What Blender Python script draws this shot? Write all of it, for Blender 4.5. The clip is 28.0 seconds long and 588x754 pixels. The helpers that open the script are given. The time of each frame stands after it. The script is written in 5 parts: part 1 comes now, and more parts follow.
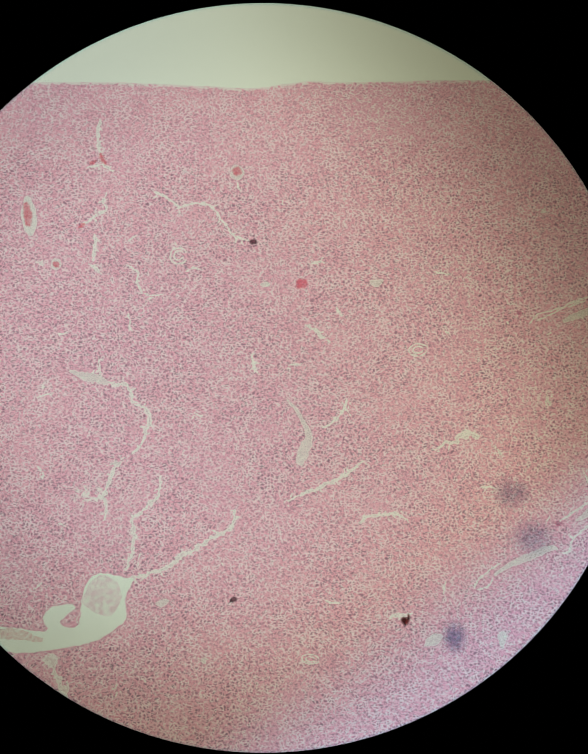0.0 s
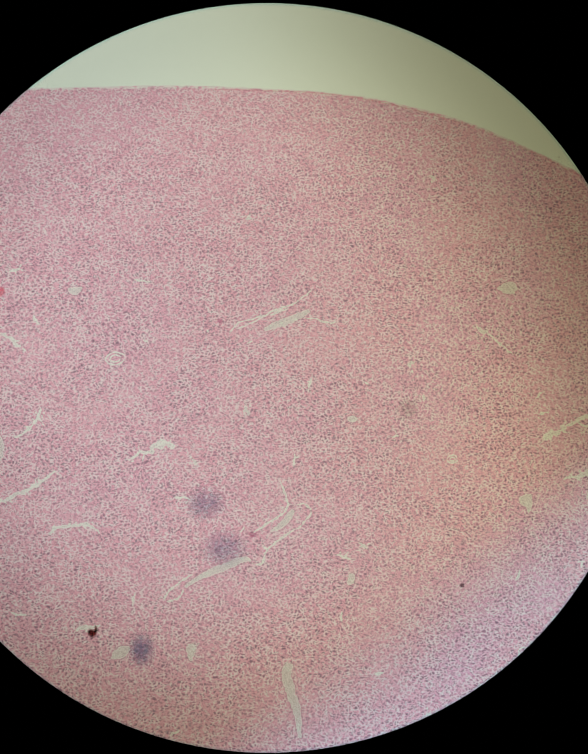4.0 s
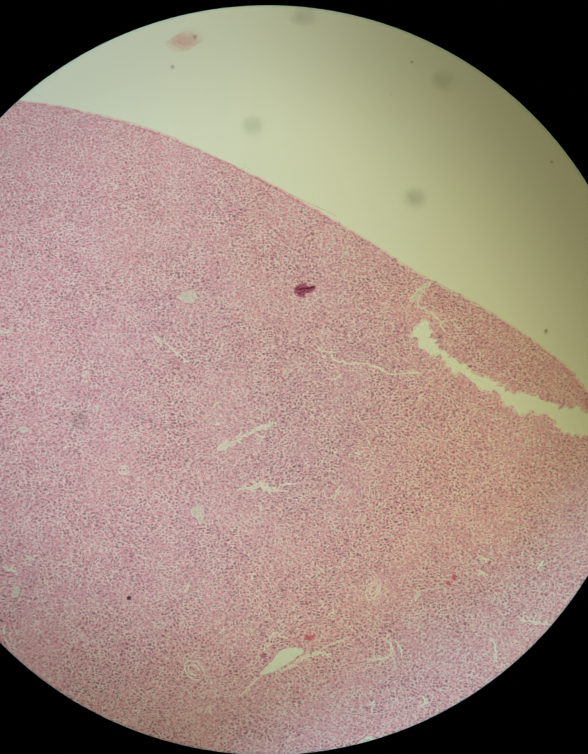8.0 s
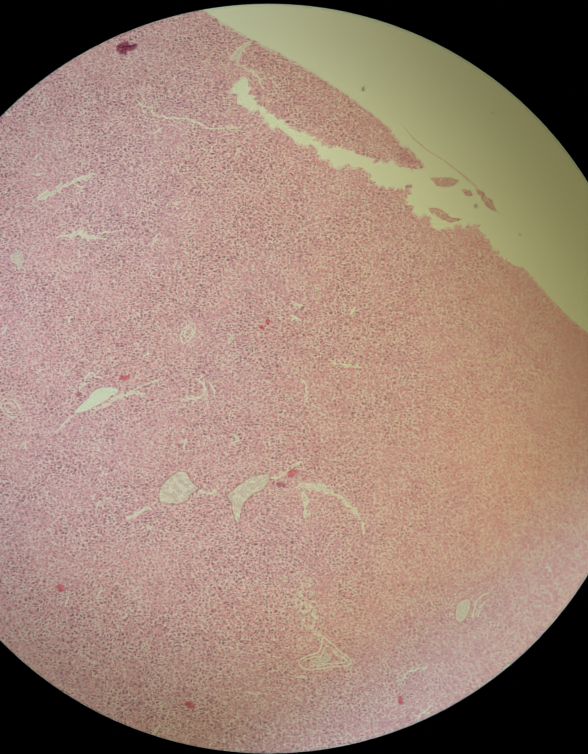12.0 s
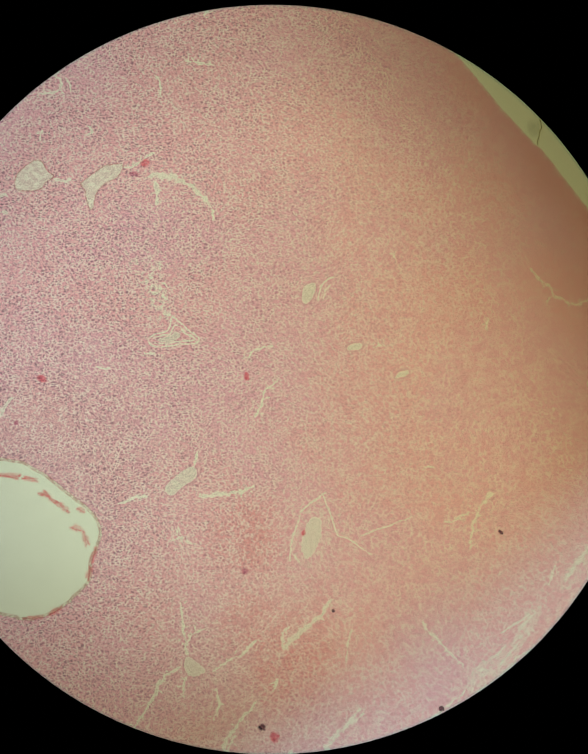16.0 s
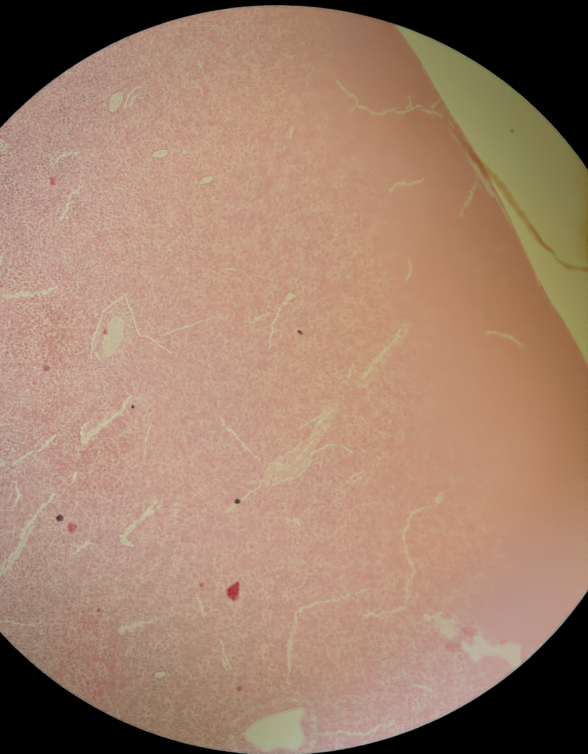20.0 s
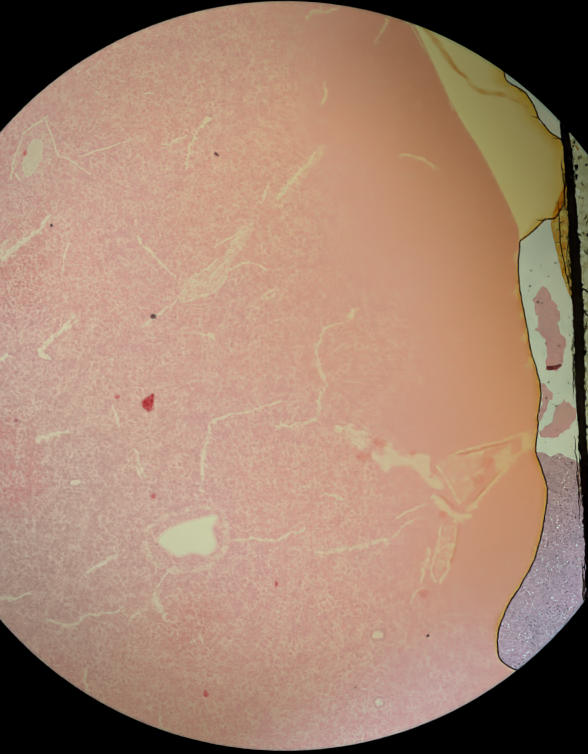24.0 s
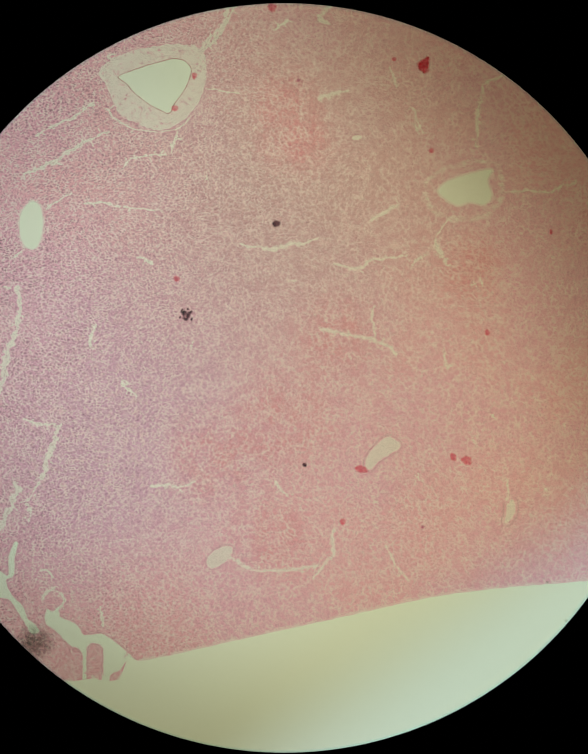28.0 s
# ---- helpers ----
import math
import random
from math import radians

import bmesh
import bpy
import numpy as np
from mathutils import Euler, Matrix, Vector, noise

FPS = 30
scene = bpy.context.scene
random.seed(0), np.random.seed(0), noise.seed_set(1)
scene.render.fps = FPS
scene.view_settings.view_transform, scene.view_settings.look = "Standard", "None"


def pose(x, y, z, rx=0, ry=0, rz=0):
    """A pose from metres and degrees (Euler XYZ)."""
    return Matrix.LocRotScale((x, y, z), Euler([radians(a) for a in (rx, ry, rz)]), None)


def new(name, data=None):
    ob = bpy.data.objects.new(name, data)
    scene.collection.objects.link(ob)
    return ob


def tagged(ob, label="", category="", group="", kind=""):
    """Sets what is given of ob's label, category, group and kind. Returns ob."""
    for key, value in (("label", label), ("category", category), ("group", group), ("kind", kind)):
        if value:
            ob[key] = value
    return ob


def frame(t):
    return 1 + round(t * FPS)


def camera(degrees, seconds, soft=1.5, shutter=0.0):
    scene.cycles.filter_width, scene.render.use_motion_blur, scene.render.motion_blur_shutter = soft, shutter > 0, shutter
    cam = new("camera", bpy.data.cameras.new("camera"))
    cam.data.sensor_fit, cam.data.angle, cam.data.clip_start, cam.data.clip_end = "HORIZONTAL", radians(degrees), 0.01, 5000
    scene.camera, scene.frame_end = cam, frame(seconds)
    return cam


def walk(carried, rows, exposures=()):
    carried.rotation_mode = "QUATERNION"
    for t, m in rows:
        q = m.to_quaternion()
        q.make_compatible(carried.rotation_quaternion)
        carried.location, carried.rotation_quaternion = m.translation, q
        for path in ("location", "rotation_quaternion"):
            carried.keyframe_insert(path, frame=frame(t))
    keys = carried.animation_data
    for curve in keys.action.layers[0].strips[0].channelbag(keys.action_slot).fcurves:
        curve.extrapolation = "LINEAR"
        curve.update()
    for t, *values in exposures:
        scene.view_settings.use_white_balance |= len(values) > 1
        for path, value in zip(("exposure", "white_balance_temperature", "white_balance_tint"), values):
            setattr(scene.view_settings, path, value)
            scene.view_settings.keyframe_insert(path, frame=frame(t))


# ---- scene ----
# A stained liver section on a glass slide, seen through the eyepiece of a microscope while the
# mechanical stage carries the slide about. Everything has the size at which the instrument shows it:
# forty times enlarged, at the reading distance of 250 mm.
GAIN = 40.0
DIV = 2.9e-6 * GAIN                 # one division of the eyepiece scale on the slide
UM = 1e-6 * GAIN                    # one micrometre on the slide
FOCAL = 2155.0                      # focal length in divisions
DIST = FOCAL * DIV                  # from the lens to the slide
TILT = (6.834, -2.080)                 # lean of the optical axis against the slide

cam = camera(2 * math.degrees(math.atan(611.0 / FOCAL)), 28.0, 1.5)
AXIS = Euler((radians(TILT[0]), radians(TILT[1]), 0)).to_matrix()
EYE = AXIS @ Vector((0, 0, DIST))
# the hand that holds the camera over the eyepiece drifts: seconds, middle of the field in divisions
DRIFT = [(0.0, 547, 786), (5.0, 555, 786), (8.0, 556, 790), (11.0, 557, 787), (15.0, 560, 789), (17.0, 566, 789),
         (20.0, 574, 790), (21.5, 575, 789), (23.5, 590, 781), (24.5, 583, 785), (25.0, 581, 787), (28.0, 586, 786)]
REST = (550, 786)


def drift(t):
    ts, xs, ys = zip(*DRIFT)
    return float(np.interp(t, ts, xs)) - REST[0], float(np.interp(t, ts, ys)) - REST[1]


def held(t):
    """The camera's pose: it turns a little on the spot."""
    dx, dy = drift(t)
    turn = Euler((math.atan(dy / FOCAL), math.atan(dx / FOCAL), 0)).to_matrix().to_4x4()
    return pose(*EYE, *TILT, 0) @ turn


walk(cam, [(row[0], held(row[0])) for row in DRIFT],
     [(0, 0.03), (11, 0.0), (16, 0.06), (17, 0.18), (18, 0.12), (20, 0.0), (21, 0.13), (21.5, -0.12), (22.5, 0.0), (24, 0.12), (25, 0.0), (26, 0.07), (27, -0.02), (28, 0.0)])
scene.cycles.transparent_max_bounces = 64

# seconds and the slide's travel on the stage, in divisions to the right and down
TRAVEL = [
    (0.0, 0.0, 0.0),
    (0.5, -35.5, -1.4),
    (1.0, -108.6, -1.2),
    (1.5, -224.4, 1.9),
    (2.0, -287.4, 5.9),
    (2.5, -452.3, 13.4),
    (4.5, -712.4, 22.6),
    (5.0, -839.5, 26.1),
    (5.5, -891.9, 33.0),
    (6.0, -1067.5, 34.3),
    (6.5, -1116.1, 33.5),
    (7.0, -1165.4, 35.3),
    (7.5, -1306.0, 40.5),
    (8.0, -1305.0, 45.1),
    (8.5, -1306.6, -95.0),
    (9.0, -1305.8, -196.7),
    (9.5, -1321.7, -256.5),
    (10.0, -1496.5, -255.1),
    (10.5, -1619.9, -252.6),
    (11.0, -1620.5, -256.0),
    (11.5, -1628.4, -481.9),
    (12.0, -1686.6, -480.5),
    (12.5, -1843.1, -475.4),
    (14.5, -1987.1, -721.7),
    (14.7, -1994.5, -893.9),
    (14.9, -1997.7, -960.3),
    (15.0, -1997.7, -974.8),
    (15.5, -1997.3, -1018.4),
    (16.0, -1999.8, -1134.6),
    (16.5, -2034.2, -1154.0),
    (16.8, -2182.8, -1151.9),
    (17.0, -2274.9, -1150.7),
    (17.5, -2296.6, -1150.9),
    (17.7, -2296.0, -1198.1),
    (18.0, -2299.0, -1269.8),
    (18.5, -2310.9, -1287.0),
    (19.0, -2408.9, -1287.1),
    (19.3, -2415.3, -1423.2),
    (19.5, -2416.0, -1431.7),
    (20.0, -2412.1, -1547.3),
    (20.5, -2414.8, -1552.5),
    (20.7, -2490.2, -1547.3),
    (21.0, -2595.9, -1545.0),
    (21.5, -2592.1, -1552.1),
    (23.5, -2596.2, -1923.6),
    (24.0, -2591.4, -1928.6),
    (24.5, -2469.8, -1929.3),
    (25.0, -2473.9, -2060.3),
    (25.5, -2474.4, -2275.9),
    (26.0, -2473.5, -2282.3),
    (26.5, -2479.1, -2551.5),
    (26.7, -2480.3, -2648.7),
    (27.0, -2480.1, -2652.6),
    (27.1, -2464.1, -2652.6),
    (27.2, -2359.4, -2655.4),
    (27.5, -2098.5, -2662.6),
    (28.0, -2011.0, -2663.9),
]

world = bpy.data.worlds.new("dark_room")
scene.world = world
world.use_nodes = True
world.node_tree.nodes["Background"].inputs[0].default_value = (0.004, 0.004, 0.006, 1)
world.node_tree.nodes["Background"].inputs[1].default_value = 0.3

# ---------------------------------------------------------------- materials


class Graph:
    """A node material in a few words."""

    def __init__(self, name):
        self.mat = bpy.data.materials.new(name)
        self.mat.use_nodes = True
        self.tree = self.mat.node_tree
        self.tree.nodes.clear()
        self.out = self.tree.nodes.new("ShaderNodeOutputMaterial")

    def node(self, kind, **inputs):
        n = self.tree.nodes.new("ShaderNode" + kind)
        for key, value in inputs.items():
            self.put(n.inputs[key.replace("_", " ")], value)
        return n

    def put(self, socket, value):
        if isinstance(value, bpy.types.NodeSocket):
            self.tree.links.new(value, socket)
        else:
            socket.default_value = value

    def math(self, op, a, b=0.0, clamp=False):
        n = self.tree.nodes.new("ShaderNodeMath")
        n.operation, n.use_clamp = op, clamp
        self.put(n.inputs[0], a)
        self.put(n.inputs[1], b)
        return n.outputs[0]

    def vec(self, op, a, b=(0, 0, 0)):
        n = self.tree.nodes.new("ShaderNodeVectorMath")
        n.operation = op
        self.put(n.inputs[0], a)
        if op == "SCALE":
            self.put(n.inputs[3], b)
        else:
            self.put(n.inputs[1], b)
        return n.outputs[1] if op in ("LENGTH", "DISTANCE") else n.outputs[0]

    def ramp(self, x, a, b, lo=0.0, hi=1.0):
        n = self.tree.nodes.new("ShaderNodeMapRange")
        n.interpolation_type = "SMOOTHSTEP"
        for i, v in enumerate((x, a, b, lo, hi)):
            self.put(n.inputs[i], v)
        return n.outputs[0]

    def mix(self, f, a, b, blend="MIX"):
        n = self.tree.nodes.new("ShaderNodeMix")
        n.data_type, n.blend_type = "RGBA", blend
        self.put(n.inputs[0], f)
        for i, v in ((6, a), (7, b)):
            self.put(n.inputs[i], (*v, 1) if isinstance(v, tuple) else v)
        return n.outputs[2]

    def noise(self, p, size, detail=2.0, rough=0.5, flat=True):
        n = self.tree.nodes.new("ShaderNodeTexNoise")
        n.noise_dimensions = "2D" if flat else "3D"
        self.put(n.inputs["Vector"], p)
        self.put(n.inputs["Scale"], 1.0 / size)
        self.put(n.inputs["Detail"], detail)
        self.put(n.inputs["Roughness"], rough)
        return n

    def voronoi(self, p, size, feature="F1"):
        n = self.tree.nodes.new("ShaderNodeTexVoronoi")
        n.voronoi_dimensions, n.feature = "2D", feature
        self.put(n.inputs["Vector"], p)
        self.put(n.inputs["Scale"], 1.0 / size)
        return n.outputs["Distance"]

    def cells(self, p, size):
        """The nearest of scattered points: its distance and a chance colour for each cell."""
        n = self.tree.nodes.new("ShaderNodeTexVoronoi")
        n.voronoi_dimensions, n.feature = "2D", "F1"
        self.put(n.inputs["Vector"], p)
        self.put(n.inputs["Scale"], 1.0 / size)
        return n

    def place(self):
        """Where on the thing, in divisions, y down."""
        co = self.node("TexCoord").outputs["Object"]
        return self.vec("MULTIPLY", co, (1 / DIV, -1 / DIV, 0))

    def surface(self, shader):
        self.tree.links.new(shader, self.out.inputs["Surface"])
        return self.mat

    def clear(self, colour):
        """Light passes straight through and keeps this share of its colours."""
        n = self.tree.nodes.new("ShaderNodeBsdfTransparent")
        self.put(n.inputs[0], (*colour, 1) if isinstance(colour, tuple) else colour)
        return self.surface(n.outputs[0])


def dull_black(name, colour=(0.012, 0.012, 0.014), rough=0.7):
    g = Graph(name)
    p = g.node("TexCoord").outputs["Object"]
    n = g.noise(p, 0.004, 3, flat=False).outputs[0]
    b = g.node("BsdfPrincipled", Base_Color=g.mix(n, tuple(c * 0.6 for c in colour), tuple(c * 1.4 for c in colour)), Roughness=rough)
    return g.surface(b.outputs[0])


def lamp_glow():
    """The condenser's lens, the view's uneven light painted into its emission: cool and bright below, warm above,
    weaker towards its rim.
    """
    g = Graph("condenser_light")
    co = g.node("TexCoord").outputs["Object"]
    p = g.vec("SCALE", co, 1 / LAMP_FIELD)
    xyz = g.node("SeparateXYZ", Vector=p)
    x, y = xyz.outputs[0], xyz.outputs[1]
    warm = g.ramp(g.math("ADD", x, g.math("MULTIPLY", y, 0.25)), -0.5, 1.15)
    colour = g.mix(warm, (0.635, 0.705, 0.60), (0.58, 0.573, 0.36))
    # painted vignette: the emission dims at the rim, upper right and lower left
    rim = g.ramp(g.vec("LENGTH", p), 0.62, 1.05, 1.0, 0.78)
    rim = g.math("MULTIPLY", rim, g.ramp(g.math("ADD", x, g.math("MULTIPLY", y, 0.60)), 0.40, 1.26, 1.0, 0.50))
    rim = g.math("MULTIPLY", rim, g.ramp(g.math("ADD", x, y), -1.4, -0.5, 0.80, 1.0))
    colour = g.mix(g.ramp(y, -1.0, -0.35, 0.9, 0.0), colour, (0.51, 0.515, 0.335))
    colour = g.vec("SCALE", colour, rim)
    # pale cool crescent at the lower right, also painted into the emission
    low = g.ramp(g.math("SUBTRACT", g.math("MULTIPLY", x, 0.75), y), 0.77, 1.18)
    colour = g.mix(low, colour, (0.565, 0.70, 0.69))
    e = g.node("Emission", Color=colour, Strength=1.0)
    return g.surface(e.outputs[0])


def glass(name):
    g = Graph(name)
    t = g.node("BsdfTransparent", Color=(0.985, 0.99, 0.985, 1))
    s = g.node("BsdfGlossy", Color=(1, 1, 1, 1), Roughness=0.03)
    f = g.node("Fresnel", IOR=1.1)
    m = g.node("MixShader", Fac=f.outputs[0])
    g.tree.links.new(t.outputs[0], m.inputs[1])
    g.tree.links.new(s.outputs[0], m.inputs[2])
    return g.surface(m.outputs[0])


def spot(g, p, x, y, r):
    """1 in the middle of a round patch, 0 past its rim."""
    return g.ramp(g.vec("DISTANCE", p, (x, y, 0)), r * 0.1, r, 1.0, 0.0)


def stained_tissue(name, pink, mauve, grain=1.0, sharp=True, thinned=False, specks=False):
    """Haematoxylin and eosin: pink plates of cells, violet nuclei, pale gaps between."""
    g = Graph(name)
    p = g.place()
    w = g.vec("SUBTRACT", g.noise(p, 16, 2).outputs[1], (0.5, 0.5, 0.5))
    broad = g.noise(p, 260, 3).outputs[0]
    colour = g.mix(g.ramp(broad, 0.36, 0.66), pink, mauve)
    if sharp:
        # violet, grey and blood-filled fields
        for x, y, r, k in ((1733, 2761, 420, 0.6), (1553, 2642, 430, 0.6), (1607, 2879, 300, 0.6), (-111, 17, 420, 0.12), (1357, 19, 350, 0.3), (-549, -82, 300, 0.12)):
            colour = g.mix(g.math("MULTIPLY", spot(g, p, x, y, r), k), colour, (0.82, 0.50, 0.78))
        near = g.node("SeparateXYZ", Vector=p).outputs[0]
        colour = g.mix(g.ramp(near, 250, 1300, 0.66, 0.0), colour, (0.98, 0.462, 0.64))
        # the section lies out of focus towards the mountant's edge
        xyz = g.node("SeparateXYZ", Vector=p)
        reach = g.math("SUBTRACT", xyz.outputs[0], g.math("MULTIPLY", g.math("SUBTRACT", xyz.outputs[1], 700), 0.26))
        reach = g.math("ADD", reach, g.math("MULTIPLY", g.math("SUBTRACT", g.noise(p, 300, 3).outputs[0], 0.5), 420))
        slope = g.math("ADD", g.math("MULTIPLY", xyz.outputs[0], 0.75), g.math("MULTIPLY", xyz.outputs[1], 0.15))
        focus = g.math("MULTIPLY", g.ramp(reach, 2260, 2640, 1.0, 0.05), g.ramp(slope, 1400, 2000, 1.05, 0.52))
        colour = g.mix(g.ramp(slope, 900, 2300), colour, g.mix(1.0, colour, (1.0, 0.965, 0.95), "MULTIPLY"))
        colour = g.mix(g.ramp(reach, 2430, 2780), colour, g.mix(g.ramp(g.math("SUBTRACT", xyz.outputs[1], g.math("MULTIPLY", g.math("SUBTRACT", xyz.outputs[0], 2700), 0.9)), 1050, 1750), (0.90, 0.445, 0.525), (1.0, 0.55, 0.69)))
        for x, y, r, k in ((2000, 2250, 580, 0.80), (1880, 1700, 300, 0.25), (1500, 1330, 420, 0.35)):
            colour = g.mix(g.math("MULTIPLY", spot(g, p, x, y, r), k), colour, (0.75, 0.48, 0.57))
        cloud = g.ramp(g.noise(p, 45, 3).outputs[0], 0.3, 0.7, 0.45, 1.0)
        for x, y, r in ((1891, 1457, 95), (1920, 1476, 60), (1989, 1725, 120), (1912, 1455, 130), (2007, 1704, 150), (1898, 1635, 90), (2101, 2578, 130), (1980, 2760, 150), (1852, 2830, 150), (1987, 2068, 110), (2038, 2158, 75), (2365, 2450, 80), (1971, 2996, 130), (2017, 2145, 130), (2393, 2411, 90)):
            colour = g.mix(g.math("MULTIPLY", g.math("MULTIPLY", spot(g, p, x, y, r), cloud), 0.85), colour, (0.93, 0.40, 0.52))
        focus = g.math("MULTIPLY", focus, grain)
        crisp = g.math("MULTIPLY", g.math("POWER", focus, 1.8), g.ramp(slope, 1150, 1800, 1.0, 0.55))
    else:
        focus = crisp = grain
    # cells: dark nuclei, and pale winding spaces along the walls between them, in pieces
    flat = g.vec("ADD", g.vec("MULTIPLY", p, (0.86, 1.14, 0)), g.vec("SCALE", w, 13.0))
    cell = g.cells(flat, 6.9)
    wall = g.voronoi(flat, 6.9, "DISTANCE_TO_EDGE")
    chance = g.node("SeparateXYZ", Vector=cell.outputs["Color"])
    loose_part = g.noise(g.vec("ADD", p, (77, 41, 0)), 46, 4, 0.6).outputs[0]
    fine = g.noise(g.vec("ADD", flat, (13, 59, 0)), 4.2, 1.0).outputs[0]
    gate = g.math("ADD", g.math("MULTIPLY", g.noise(g.vec("ADD", p, (5, 91, 0)), 9, 1).outputs[0], 0.9), g.math("MULTIPLY", loose_part, 0.6))
    gaps = g.math("MULTIPLY", g.ramp(wall, 0.06, 0.26, 1.0, 0.0), g.ramp(gate, 0.58, 0.92, 0.08, 1.0))
    nuclei = g.math("MULTIPLY", g.ramp(cell.outputs["Distance"], 0.12, 0.42, 1.0, 0.0), g.ramp(chance.outputs[0], 0.1, 0.7, 0.2, 1.0))
    dark = g.ramp(fine, 0.50, 0.26)
    light = g.ramp(fine, 0.52, 0.74)
    calm = g.ramp(g.noise(g.vec("ADD", p, (211, 31, 0)), 120, 3).outputs[0], 0.34, 0.58, 0.62, 1.10) if sharp else 1.0
    crisp = g.math("MULTIPLY", crisp, calm)
    if sharp:
        crisp = g.math("MULTIPLY", crisp, g.ramp(xyz.outputs[1], -640, -330, 0.55, 1.0))
    colour = g.mix(g.math("MULTIPLY", dark, g.math("MULTIPLY", crisp, 0.62)), colour, (0.60, 0.27, 0.44))
    colour = g.mix(g.math("MULTIPLY", nuclei, g.math("MULTIPLY", crisp, 0.84)), colour, (0.41, 0.195, 0.32))
    colour = g.mix(g.math("MULTIPLY", light, g.math("MULTIPLY", focus, 0.34)), colour, (1.0, 0.72, 0.88))
    colour = g.mix(g.math("MULTIPLY", gaps, g.math("MULTIPLY", focus, 0.95)), colour, (1.0, 0.755, 0.89))
    if sharp:
        # coarser pale network on the side that lies deeper
        net = g.voronoi(g.vec("ADD", g.vec("SCALE", w, 20.0), p), 13.5, "DISTANCE_TO_EDGE")
        net = g.math("MULTIPLY", g.ramp(net, 0.03, 0.22, 1.0, 0.0), g.ramp(g.noise(g.vec("ADD", p, (61, 3, 0)), 30, 3).outputs[0], 0.38, 0.62, 0.1, 1.0))
        net = g.math("MULTIPLY", net, g.math("MULTIPLY", g.ramp(reach, 2260, 2640, 1.0, 0.0), g.ramp(slope, 1350, 1850, 0.0, 0.56)))
        colour = g.mix(net, colour, (1.0, 0.745, 0.87))
        # faint clumps still show where the focus is lost
        clump = g.ramp(g.noise(g.vec("ADD", p, (9, 44, 0)), 17, 4, 0.6).outputs[0], 0.52, 0.72, 0.0, 0.36)
        colour = g.mix(clump, colour, (1.0, 0.66, 0.80))
    if specks:
        # tiny bubbles that let the lamp through, and dark crumbs
        gas = g.math("MULTIPLY", g.ramp(g.voronoi(g.vec("ADD", p, (3, 8, 0)), 7.5), 0.08, 0.22, 1.0, 0.0), g.ramp(g.noise(p, 24, 3).outputs[0], 0.54, 0.64))
        colour = g.mix(gas, colour, (1.0, 0.98, 1.0))
        crumb = g.math("MULTIPLY", g.ramp(g.voronoi(g.vec("ADD", p, (43, 28, 0)), 10), 0.08, 0.20, 1.0, 0.0), g.ramp(g.noise(p, 31, 3).outputs[0], 0.5, 0.62))
        colour = g.mix(g.math("MULTIPLY", crumb, 0.8), colour, (0.25, 0.16, 0.18))
    if thinned:
        thin = g.node("Attribute")
        thin.attribute_name = "thin"
        f = thin.outputs["Fac"]
        # whole cells stay or are lost along the rim of an opening
        ragged = g.math("ADD", g.math("MULTIPLY", chance.outputs[1], 0.55), g.math("SUBTRACT", g.math("MULTIPLY", g.noise(p, 6, 2).outputs[0], 0.9), 0.72))
        part = g.math("MULTIPLY", f, g.math("SUBTRACT", 1.0, f), True)
        t = g.math("ADD", f, g.math("MULTIPLY", ragged, g.math("MULTIPLY", part, g.ramp(slope, 1400, 2050, 3.2, 2.0))))
        colour = g.mix(g.ramp(f, -0.05, -0.4, 0.0, 0.5), colour, (0.72, 0.42, 0.55))
        pale = g.ramp(t, g.ramp(slope, 1350, 2000, 0.14, 0.04), g.ramp(slope, 1350, 2000, 0.42, 0.62))
        pale = g.math("MULTIPLY", pale, g.ramp(slope, 1400, 2050, 1.0, 0.72))
        colour = g.mix(pale, colour, (0.98, 0.85, 0.92))
        serum = g.mix(g.ramp(g.noise(p, 7, 4, 0.65).outputs[0], 0.36, 0.66), (0.92, 0.74, 0.83), (0.84, 0.64, 0.74))
        colour = g.mix(g.ramp(t, 0.60, 0.82, 0.0, g.ramp(slope, 1400, 2050, 0.9, 0.3)), colour, serum)
        film = g.mix(g.ramp(g.noise(p, 40, 3).outputs[0], 0.35, 0.70), (0.96, 0.97, 0.98), (0.94, 0.95, 0.96))
        colour = g.mix(g.ramp(t, 0.92, 1.15), colour, film)
    return g.clear(colour)


def film_of(name, colour, size=20, depth=0.25, faded=False):
    """A thin uneven film: serum, collagen, blood; faded: it thins out towards its rim."""
    g = Graph(name)
    p = g.place()
    n = g.noise(p, size, 4, 0.6).outputs[0]
    thick = tuple(c ** (1 + 3 * depth) for c in colour)
    body = g.mix(g.ramp(n, 0.3, 0.7), tuple(c ** (1 - depth) for c in colour), thick)
    if faded:
        thick = g.node("Attribute")
        thick.attribute_name = "thin"
        f = g.math("ADD", thick.outputs["Fac"], g.math("MULTIPLY", g.math("SUBTRACT", n, 0.5), 0.5))
        body = g.mix(g.ramp(f, 0.1, 0.9), (1.0, 1.0, 1.0), body)
    return g.clear(body)


def smudge(name, colour, strength=0.9):
    """Loose grains out of focus: thick in the middle, thinning to nothing."""
    g = Graph(name)
    co = g.node("TexCoord").outputs["Object"]
    p = g.vec("SCALE", co, 1 / DIV)
    d = g.vec("DISTANCE", g.vec("MULTIPLY", g.node("TexCoord").outputs["Generated"], (1, 1, 0)), (0.5, 0.5, 0))
    n = g.noise(p, 9, 3).outputs[0]
    f = g.math("MULTIPLY", g.ramp(d, 0.08, 0.48, 1.0, 0.0), g.ramp(n, 0.2, 0.8, 0.5, 1.0))
    return g.clear(g.mix(g.math("MULTIPLY", f, strength), (1.0, 1.0, 1.0), colour))


